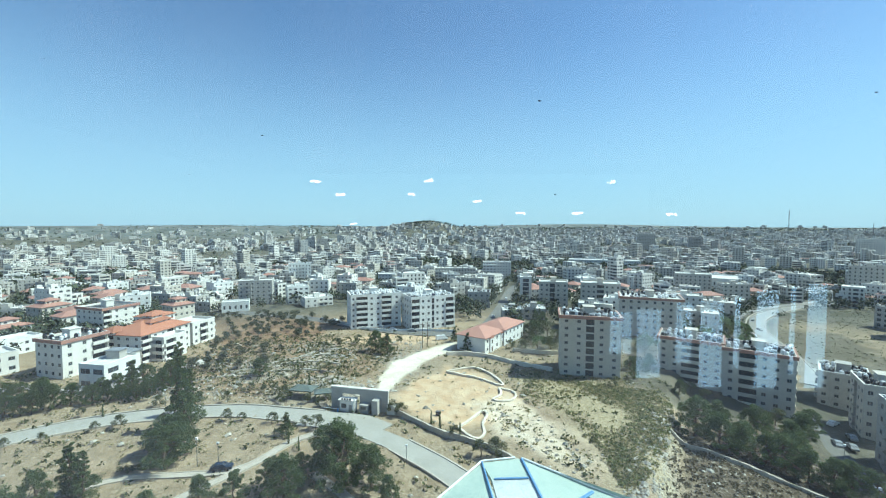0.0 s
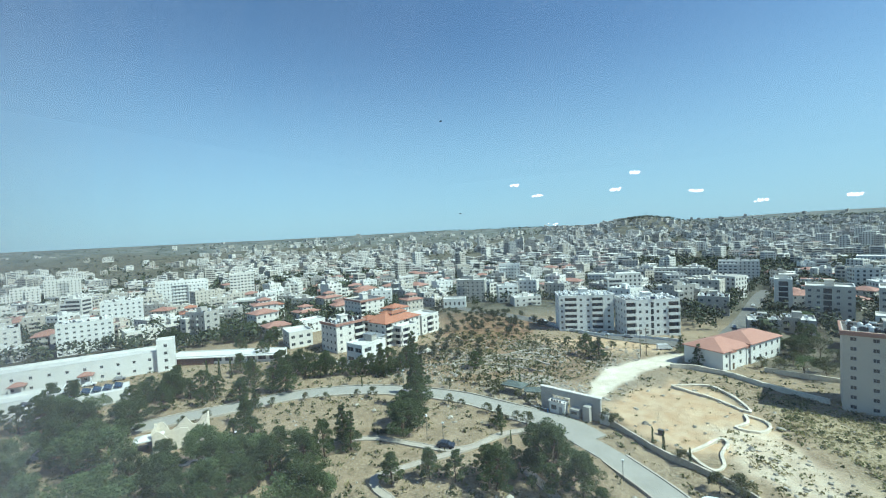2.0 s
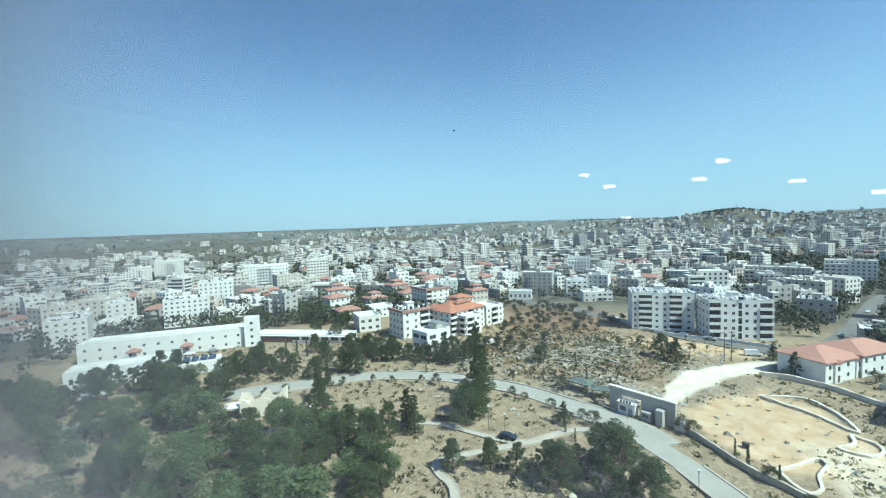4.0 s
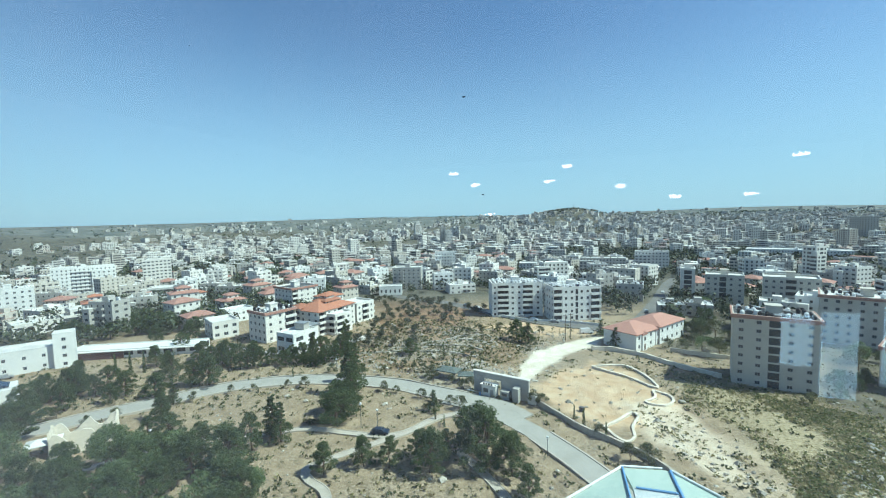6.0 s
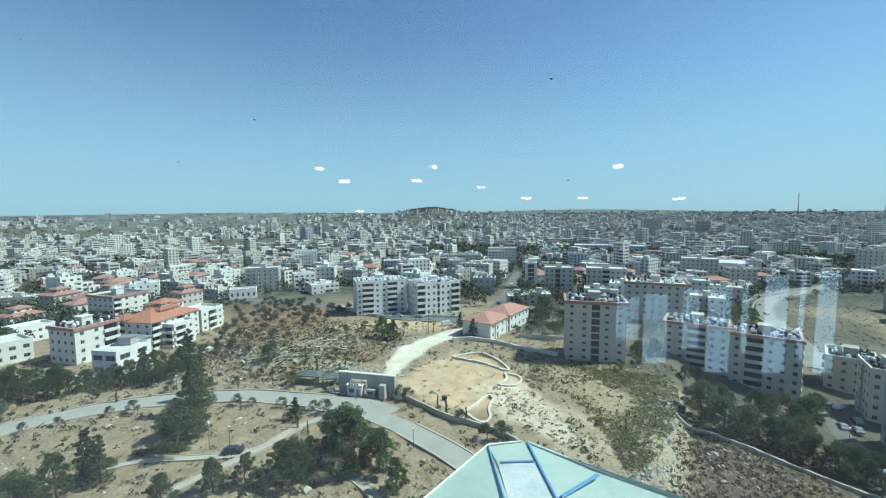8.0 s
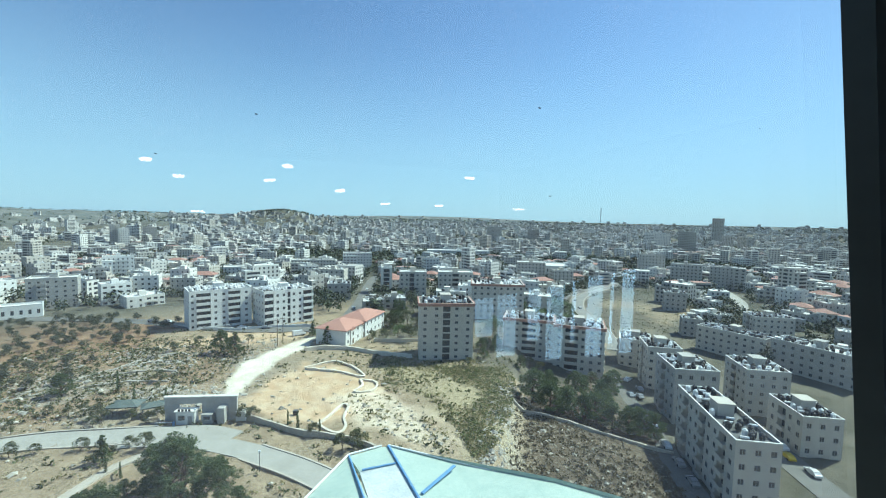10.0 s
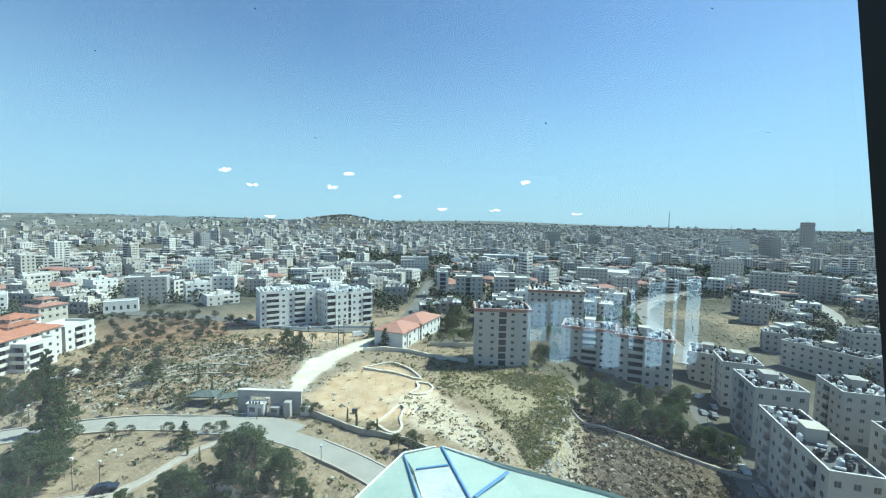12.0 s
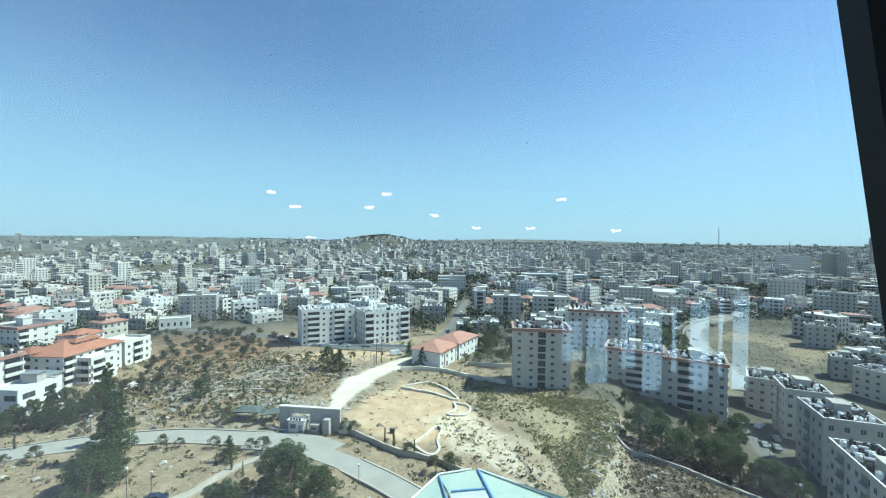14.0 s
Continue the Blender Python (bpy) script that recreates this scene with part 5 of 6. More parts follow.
PINES = [(-18.8, 81, 13, 1.3), (-24, 86, 10, 1.2), (-13.5, 79.5, 9, 1.2), (-21, 91, 8, 1.2), (-9.4, 73.7, 6.5, 1.0), (-59.5, 91.5, 8.5, 1.2), (-64, 92, 9, 1.3), (-62, 97, 8, 1.1), (-50.7, 69, 7, 1.1), (-43.9, 73.6, 7, 1.1), (-38.7, 74.8, 6.5, 1.1), (-33, 80, 6.5, 1.3), (-29, 83, 5.5, 1.2), (-62.8, 142.5, 6.5, 1.4), (-27.8, 171.6, 9, 1.2),
         (-92, 128, 9.5, 1.1), (-97, 123, 8, 1.1), (-88, 133, 9, 1.0), (-108, 119, 6.5, 1.2), (-118, 121, 6.5, 1.2), (-127, 114, 7.5, 1.2), (-139, 118, 7, 1.2), (-131, 99, 9.5, 1.0), (-138.8, 85, 9, 1.1), (-127, 115, 9, 1.1), (-110, 116, 7.5, 1.1), (-150, 82, 10, 1.1), (-146, 66, 9, 1.2), (-137.6, 64, 9.5, 1.2),
         (-168, 60, 10, 1.1), (-176, 58, 9, 1.1), (-173, 42, 9, 1.2), (-158, 50, 9, 1.2), (-148, 106, 8, 1.2), (-155, 122, 8, 1.1), (-178, 128, 8, 1.2), (-166, 134, 9, 1.2), (-188, 140, 9, 1.2), (-176, 146, 8, 1.2), (-196, 146, 9, 1.2), (-192, 168, 9, 1.2), (-91, 67, 8.5, 1.2), (-81, 66, 8, 1.2), (-72, 72, 9, 0.9), (-113, 97.3, 9.5, 1.35), (-69, 63.5, 11, 1.3), (-76, 60, 9.5, 1.3), (-30, 76, 9.5, 1.2), (-59, 87, 9.5, 1.35), (-105, 75, 8, 0.8), (-100, 68, 6, 1.0)]
for p in PINES:
    plant("pine", *p)
for x, y, h, wd in [(-69, 112, 13.5, 1.1), (-66, 104, 16.5, 1.0), (-63, 99, 12, 1.2), (-68, 108, 9, 1.3), (-87, 136, 14, 1.2), (-71.5, 78, 10.5, 1.1), (-38.5, 101.3, 6, 1.2), (-98, 130, 10, 1.1), (-105.6, 76, 11, 0.9), (-67.7, 76.5, 10, 1.0), (-112, 84, 8, 1.0), (-22, 168, 9, 1.3), (11, 172, 8, 1.3), (6, 186, 7, 1.2)]:
    plant("conifer", x, y, h, wd)
for x, y, h in [(-49.3, 141, 6.5), (-41, 127, 6.5), (-33, 124, 6), (-0.3, 103.6, 5), (4.6, 99, 4.5), (-2.6, 107, 4), (-150, 98, 8), (-146, 100, 8), (-153, 95, 8), (-36.5, 97, 4), (-33, 94, 3.5), (-92, 111, 4)]:
    plant("cypress", x, y, h)
grove = random.Random(4)
n = 0
while n < 165:
    x, y = grove.uniform(-185, -48), grove.uniform(-14, 64)
    if math.hypot(x, y) < 70 or (x + 112) ** 2 + (y - 62) ** 2 < 170 or y > 72 + x * 0.07 or (x > -75 and y > 62 + (x + 48) * 0.2) or on_road(x, y) or not free(x, y, 0):
        continue
    if x > -80 and y > 44 and grove.random() < 0.5:
        continue
    plant("broadleaf" if grove.random() < 0.42 else "pine", x, y, grove.uniform(6.5, 11.0), grove.uniform(0.95, 1.35))
    n += 1
n = 0
while n < 13:
    x, y = grove.uniform(-172, -118), grove.uniform(66, 106)
    if not free(x, y, 1.0) or on_road(x, y) or (x + 112) ** 2 + (y - 62) ** 2 < 200 or y > 106 + (x + 118) * 0.75:
        continue
    plant("pine", x, y, grove.uniform(6.0, 9.5), grove.uniform(1.0, 1.3))
    n += 1
n = 0
while n < 34:
    x, y = grove.uniform(-245, -168), grove.uniform(122, 168)
    if not free(x, y, 1.5):
        continue
    plant("pine", x, y, grove.uniform(5.5, 9.0), grove.uniform(1.0, 1.4))
    n += 1
n = 0
while n < 95:
    x, y = grove.uniform(26, 215), grove.uniform(155, 262)
    if float(poly_mask(np.array([x]), np.array([y]), THICKET, 3)[0]) < 0.6 or not free(x, y, 0.5) or not off_road(x, y, 7):
        continue
    plant(("pine", "round", "broadleaf", "pine")[n % 4], x, y, grove.uniform(4.5, 8.5), grove.uniform(1.0, 1.4))
    n += 1
n = 0
while n < 22:
    x, y = grove.uniform(-182, -84), grove.uniform(92, 150)
    if not free(x, y, 1.0) or on_road(x, y) or y < 118 + (x + 84) * 0.28 or y > 129 + (x + 84) * 0.05:
        continue
    plant("pine", x, y, grove.uniform(4.5, 7.5), grove.uniform(1.0, 1.4))
    n += 1
for x, y, h in [(68.7, 110, 11), (71.6, 104, 10), (75, 102.5, 8), (79.7, 99, 8), (84, 98, 8.5), (86, 94, 8), (89, 91, 8), (92.7, 90, 8.5), (97, 88.5, 7.5), (94, 108, 8), (99, 112, 9), (106, 117, 8), (90, 102, 8), (88, 114, 8), (80, 106, 7)]:
    plant("pine", x, y, h, 1.35)
# small trees along the drive
for i in range(26):
    t = i / 25 * (len(ROAD_A) - 3) + 1
    k = int(t)
    (x0, y0), (x1, y1) = ROAD_A[k], ROAD_A[k + 1]
    u = t - k
    dx, dy = x1 - x0, y1 - y0
    ln = math.hypot(dx, dy)
    o = -5.6 if i % 3 else 5.8
    plant("round", x0 + dx * u - dy / ln * o, y0 + dy * u + dx / ln * o, grove.uniform(2.4, 3.8), grove.uniform(0.9, 1.3))
for x, y, h in [(-46, 121.5, 3.4), (-39.5, 120.6, 3.0), (-33.5, 119.5, 3.2), (-48, 124, 4), (-32, 104, 4.2), (-55, 127, 3), (-60, 129, 3), (-51.6, 127, 3.2), (-45, 125, 3.4), (-14, 86, 3.0), (-11, 112, 4), (-13.5, 113, 3.5), (3.4, 100.5, 3.2), (12.5, 90.5, 5), (9, 92, 4), (-40, 146, 4), (-44, 178, 4), (-37, 183, 4.2), (-48, 172, 4), (-24, 180, 4.5), (-19, 182, 4), (30, 176, 4), (34, 172, 5), (40, 182, 5), (46, 176, 5), (44, 190, 6), (52, 186, 6), (58, 178, 6), (-80, 148, 4), (-95, 140, 4)]:
    plant("round", x, y, h, 1.15)
placed_olives = 0
while placed_olives < 130:
    x, y = grove.uniform(-150, -45), grove.uniform(140, 262)
    m = float(poly_mask(np.array([x]), np.array([y]), OLIVES, 6)[0])
    if grove.random() > m or not free(x, y, 1.0):
        continue
    plant("olive", x, y, grove.uniform(2.6, 4.2), 1.15)
    placed_olives += 1
gully = random.Random(9)
for _ in range(26):
    x, y = gully.uniform(56, 100), gully.uniform(116, 156)
    if y > 184 - x * 0.9 and free(x, y, 0.5):
        plant("pine" if gully.random() < 0.7 else "round", x, y, gully.uniform(3.2, 5.5), 1.3)


def scatter(name, label, category, region, count, size, mat, seed, tall=0.5, blades=7, span=(-215, 120, 5, 235)):
    """Uncounted small tufts over a region given as a test on x, y."""
    r = np.random.RandomState(seed)
    P = []
    while len(P) < count:
        x, y = r.uniform(span[0], span[1]), r.uniform(span[2], span[3])
        w = region(x, y)
        if w > 0 and r.random_sample() < w:
            P.append((x, y, gz(x, y) + 0.1))
    P = np.repeat(np.array(P), blades, 0)
    n = len(P)
    k = np.repeat(r.uniform(0.5, 1.5, count) ** 1.5, blades)[:, None] * size
    off = r.normal(size=(n, 3)) * k * 0.45
    off[:, 2] = np.abs(off[:, 2]) * tall * 1.6 + 0.05
    C = P + off
    a = r.normal(size=(n, 3))
    a /= np.linalg.norm(a, axis=1)[:, None]
    b = np.cross(a, r.normal(size=(n, 3)))
    b /= np.linalg.norm(b, axis=1)[:, None]
    s = k * 0.42
    V = np.stack([C - a * s, C + b * s * 0.7, C + a * s, C - b * s * 0.7], 1).reshape(-1, 3)
    ob = new(name, mesh_of(name, V.tolist(), np.arange(n * 4).reshape(-1, 4).tolist(), [mat]))
    return tagged(ob, label, category, kind="stuff")


def bank_side(x, y):
    return (x - 34) * 0.845 - (y - 70) * 0.535


def garden(x, y):
    if on_road(x, y) or inside(OCHRE, x, y) or inside(TRACK, x, y) or bank_side(x, y) > 0 or math.hypot(x, y) > 215:
        return 0
    if inside(TERRACE, x, y):
        return 0.75
    return 0.13 + 0.3 * max(0, float(waves(x, y, 0.12, 31)))


def scrub(x, y):
    if inside(SCRUB, x, y):
        return (0.35 + 0.45 * float(waves(x, y, 0.2, 33))) * (0.45 + min(1.0, max(0.0, (bank_side(x, y) + 24) / 18)))
    return 0.06 if (24 < x < 70 and 118 < y < 150 and bank_side(x, y) < 2) else 0


def lower_field(x, y):
    return 0.5 if 3 < bank_side(x, y) < 45 and 40 < y < 112 and x < 84 and math.hypot(x, y) < 140 else 0


def stony(x, y):
    if on_road(x, y):
        return 0
    if inside(OCHRE, x, y):
        return 0.03
    if inside(PALE, x, y):
        return 0.12
    if -3 < bank_side(x, y) < 7 and 60 < y < 118:
        return 1.0
    if -95 < x < -8 and 118 < y < 186 and not inside(TRACK, x, y):
        return 0.12 + 0.7 * max(0, float(waves(x, y, 0.14, 41)))
    return 0.012 if garden(x, y) > 0 else 0


scatter("dry_shrubs", "low olive-brown shrubs on dry garden soil", "shrubs", garden, 5200, 0.62, BUSH, 61)
scatter("dry_grass", "dry straw-coloured grass on stony soil", "grass", garden, 5200, 0.5, TUFT, 62, tall=0.25)
scatter("scrub", "green and straw scrub tufts on a slope", "shrubs", scrub, 1700, 0.5, SCRUB_LEAF, 63, tall=0.35)
scatter("dry_grass", "pale dry grass among green scrub", "grass", scrub, 2000, 0.5, TUFT, 64, tall=0.3)
def open_lot(x, y):
    if on_road(x, y) or inside(TRACK, x, y):
        return 0
    return 0.18 if inside(PALE, x, y) else (0.015 if inside(OCHRE, x, y) else (0.8 if 22 < x < 62 and 112 < y < 150 and bank_side(x, y) < 0 and y > 150 - (x - 22) * 0.9 else 0))


scatter("dry_grass", "sparse dry tufts on bare pale ground", "grass", open_lot, 900, 0.42, TUFT, 66, tall=0.3)
scatter("scrub", "sparse green scrub near the lot", "shrubs", open_lot, 260, 0.5, SCRUB_LEAF, 67, tall=0.3)
scatter("dry_shrubs", "dark scrub on a bare earth hillside", "shrubs", lambda x, y: 0.6 if inside(BARE, x, y) else 0, 1300, 0.45, BUSH, 68, span=(150, 330, 150, 320))
scatter("field_weeds", "dark dry weeds over a ploughed field", "weeds", lower_field, 2600, 0.55, WEED, 65, tall=0.25)


def rocks():
    r = random.Random(9)
    V, F = [], []
    n = 0
    while n < 3600:
        x, y = r.uniform(-100, 75), r.uniform(50, 190)
        w = stony(x, y) if not (3 < bank_side(x, y) < 45 and y < 112) else 0.06
        if r.random() > w:
            continue
        s = r.uniform(0.15, 0.5) * (1.9 if r.random() < 0.08 else 1)
        z = gz(x, y) + 0.05
        b = len(V)
        for q in ((1, 0, 0), (0, 1, 0), (-1, 0, 0), (0, -1, 0), (0, 0, 0.9), (0.6, 0.6, 0.5), (-0.6, 0.5, 0.55), (-0.5, -0.6, 0.45), (0.6, -0.5, 0.5)):
            V.append((x + q[0] * s * r.uniform(0.7, 1.4), y + q[1] * s * r.uniform(0.7, 1.4), z + q[2] * s * r.uniform(0.6, 1.1)))
        for a, c, e in ((0, 1, 5), (1, 2, 6), (2, 3, 7), (3, 0, 8), (0, 5, 8), (1, 6, 5), (2, 7, 6), (3, 8, 7), (5, 6, 4), (6, 7, 4), (7, 8, 4), (8, 5, 4)):
            F.append((b + a, b + c, b + e))
        n += 1
    ob = new("loose_rocks", mesh_of("loose_rocks", V, F, [ROCK]))
    tagged(ob, "loose pale limestone rocks on the slope", "rocks", kind="stuff")


rocks()


def town_trees():
    r = np.random.RandomState(15)
    n = 22000
    az = np.radians(r.uniform(-90, 68, n * 3))
    dd = np.sqrt(r.uniform(225 ** 2, 3000 ** 2, n * 3))
    dd = np.where(r.random_sample(n * 3) < 0.45, np.sqrt(r.uniform(225 ** 2, 800 ** 2, n * 3)), dd)
    x, y = dd * np.sin(az), dd * np.cos(az)
    azd = np.degrees(az)
    w = 0.66 + 0.6 * waves(x, y, 0.02, 17) + 0.3 * sstep(-8, 10, azd)
    ok = (r.random_sample(n * 3) < w) & ~((azd < -20) & (dd > 1300) & (r.random_sample(n * 3) < 0.8)) & ~((azd > -34) & (azd < -8) & (dd < 300)) & ~((azd > 36) & (azd < 47) & (dd < 330))
    x, y, dd = x[ok][:n], y[ok][:n], dd[ok][:n]
    x, y = np.append(x, r.normal(-60, 60, 300)), np.append(y, r.normal(1775, 45, 300))
    dd = np.hypot(x, y)
    keep = np.array([off_road(a, b, 7) if c < 520 else True for a, b, c in zip(x, y, dd)])
    near = dd < 420
    clear = np.array([(not q) or free(a, b, -2) for a, b, q in zip(x, y, near)])
    x, y, dd = x[keep & clear], y[keep & clear], dd[keep & clear]
    z = terrain(x, y)
    # near crowns are finer than far ones
    for pick, blades, fine in ((dd < 520, 42, 0.22), (dd >= 520, 10, 0.5)):
        m = int(pick.sum())
        size = np.repeat(r.uniform(2.1, 5.0, m), blades)[:, None]
        P = np.repeat(np.stack([x[pick], y[pick], z[pick]], 1), blades, 0)
        v = r.normal(size=(m * blades, 3))
        v /= np.linalg.norm(v, axis=1)[:, None]
        C = P + v * size * r.uniform(0.35, 1.0, (m * blades, 1)) * np.array([1, 1, 0.9])
        C[:, 2] += size[:, 0] * 1.2
        a = r.normal(size=(m * blades, 3))
        a /= np.linalg.norm(a, axis=1)[:, None]
        b = np.cross(a, v)
        s = size * fine
        V = np.stack([C - a * s, C + b * s * 0.8, C + a * s, C - b * s * 0.8], 1).reshape(-1, 3)
        ob = new("town_trees", mesh_of("town_trees", V.tolist(), np.arange(m * blades * 4).reshape(-1, 4).tolist(), [TOWN_LEAF]))
        tagged(ob, "dark green trees scattered between town houses", "trees", kind="stuff")


town_trees()


# ---- vehicles, poles ----
def make_car(mat, label, category="car", long=4.3, high=1.45, van=False):
    root = new("van" if van else "car")
    tagged(root, label, category, "parked cars")
    L = long / 2
    prof = [(-L, 0.35), (-L, 0.85), (-L + 0.15, 0.95), (-L * 0.82, 1.0), (-L * 0.55, high), (L * 0.15, high), (L * 0.5, 0.98), (L * 0.95, 0.85), (L, 0.7), (L, 0.35)]
    if van:
        prof = [(-L, 0.4), (-L, high), (L * 0.45, high), (L * 0.75, 1.2), (L, 1.0), (L, 0.4)]
    bm = bmesh.new()
    rows = []
    for yy, k in ((-0.86, 1), (0.86, 1)):
        rows.append([bm.verts.new((px, yy * (0.86 if pz > 1.05 else 1), pz)) for px, pz in prof])
    n = len(prof)
    for i in range(n):
        bm.faces.new((rows[0][i], rows[1][i], rows[1][(i + 1) % n], rows[0][(i + 1) % n]))
    bm.faces.new(rows[0])
    bm.faces.new(rows[1][::-1])
    bmesh.ops.recalc_face_normals(bm, faces=bm.faces)
    part("body", bm, mat, root)
    if not van:
        part("windscreen", box_bm(-L * 0.62, L * 0.34, -0.76, 0.76, 1.04, high - 0.08), GLASS_DARK, root)
    for a in (-L * 0.62, L * 0.62):
        for b in (-0.82, 0.82):
            bm = bmesh.new()
            add_cyl(bm, (a, b - 0.1, 0.32), (a, b + 0.1, 0.32), 0.32, 0.32, 10)
            part("wheel", bm, RUBBER, root)
    return root


PROTO = [make_car(CAR_GREY, "silver saloon car parked by the kerb"), make_car(CAR_WHITE, "white saloon car parked by the kerb"), make_car(CAR_DARK, "dark blue car standing on the footpath junction"), make_car(CAR_YELLOW, "yellow taxi driving on the street", "taxi"), make_car(CAR_WHITE, "white minibus standing on the track", "minibus", 5.6, 2.3, True)]
PROTO[0].matrix_basis = pose(111.6, 113.6, gz(111.6, 113.6) + 0.3, 0, 0, 62)
PROTO[1].matrix_basis = pose(114.2, 126, gz(114.2, 126) + 0.3, 0, 0, 20)
PROTO[2].matrix_basis = pose(-46.7, 86.2, 0.32, 0, 0, 12)
PROTO[3].matrix_basis = pose(124.5, 71, gz(124.5, 71) + 0.32, 0, 0, 62)
PROTO[4].matrix_basis = pose(0.3, 189, 0.1, 0, 0, 20)
for k, x, y, a in ((0, 114.6, 112.4, 62), (1, 96.4, 84.5, 62), (0, 92.6, 77, 62), (1, 101.5, 95, 62), (0, 89, 70, 62), (1, 122, 126, 25), (0, 120, 118, 62), (1, 122.5, 64, 62), (0, 131, 80, 62), (1, 128.5, 75, 62), (0, -66, 231, -30), (1, -58, 226, -30), (0, -30, 209.5, -26), (1, -24, 206, -26), (0, -14, 203.6, -8), (1, 45, 278, 80), (0, 30, 238, 78), (1, 176, 205, 72), (0, 191, 246, 76), (1, 184, 216, 72), (0, 205, 270, 50), (1, 240, 310, 48), (0, 262, 327, 45), (1, 50, 318, 78), (0, -188, 82, 62), (1, -192, 74, 62)):
    copy_thing(PROTO[k], pose(x, y, gz(x, y) + 0.31, 0, 0, a))


def lamp_post(x, y, h, base=None):
    root = base or new("lamp_post")
    if base is None:
        tagged(root, "slim steel garden lamp post", "lamp post", "lamp posts")
        bm = bmesh.new()
        add_cyl(bm, (0, 0, 0), (0, 0, 1), 0.07, 0.05, 7)
        part("pole", bm, STEEL, root)
        part("lantern", box_bm(-0.22, 0.22, -0.22, 0.22, 0.93, 1.0), TANK_W, root)
    root.matrix_basis = pose(x, y, gz(x, y)) @ Matrix.Diagonal((1, 1, h, 1))
    return root


post = lamp_post(-7.6, 88.6, 4.5)
for x, y, h in ((-52.9, 87.9, 6.5), (-49.3, 89.7, 4.5), (-45, 75, 4.2), (-96, 66, 4.2), (-24, 112.8, 4.5), (101, 101, 7), (92, 84, 7), (-80, 118.5, 5)):
    c = copy_thing(post, pose(x, y, gz(x, y)))
    c.matrix_basis = pose(x, y, gz(x, y)) @ Matrix.Diagonal((1, 1, h, 1))
for i, (x, y) in enumerate(((-8, 176.4), (-6, 179))):
    root = new("utility_pole")
    root.matrix_basis = pose(x, y, gz(x, y))
    tagged(root, "tall wooden utility pole by the track", "utility pole", "utility poles")
    bm = bmesh.new()
    add_cyl(bm, (0, 0, -0.3), (0, 0, 11), 0.14, 0.1, 7)
    part("pole", bm, BARK, root)
    part("crossarm", box_bm(-0.9, 0.9, 0.12, 0.24, 10.2, 10.4), BARK, root)
bm = bmesh.new()
add_box(bm, -0.6, 0.6, -0.4, 0.4, 0, 1.1, bevel=0.06)
skip_bin = new("rubbish_bin")
skip_bin.matrix_basis = pose(-0.8, 112.2, 0.1, 0, 0, -20)
tagged(skip_bin, "dark metal rubbish bin on the lot", "bin")
part("bin", bm, CAR_DARK, skip_bin)
part("lid", box_bm(-0.64, 0.64, -0.44, 0.44, 1.104, 1.2), STEEL, skip_bin)
# clipped hedges by the footpaths
HEDGE = leaf_cloud("hedge", [((u * 0.5, 0, 0.6), (0.5, 0.6, 0.6), 70) for u in range(-5, 6)], 0.16, BUSH, 91)
for x, y, a in ((-66, 86.5, 8), (-72, 81.5, 28), (-84, 76, 30), (-92, 70, 48), (-40, 104.5, 40)):
    hob = new("hedge", HEDGE)
    hob.matrix_basis = pose(x, y, gz(x, y), 0, 0, a)
    tagged(hob, "low clipped dark green hedge", "hedge", "hedges")


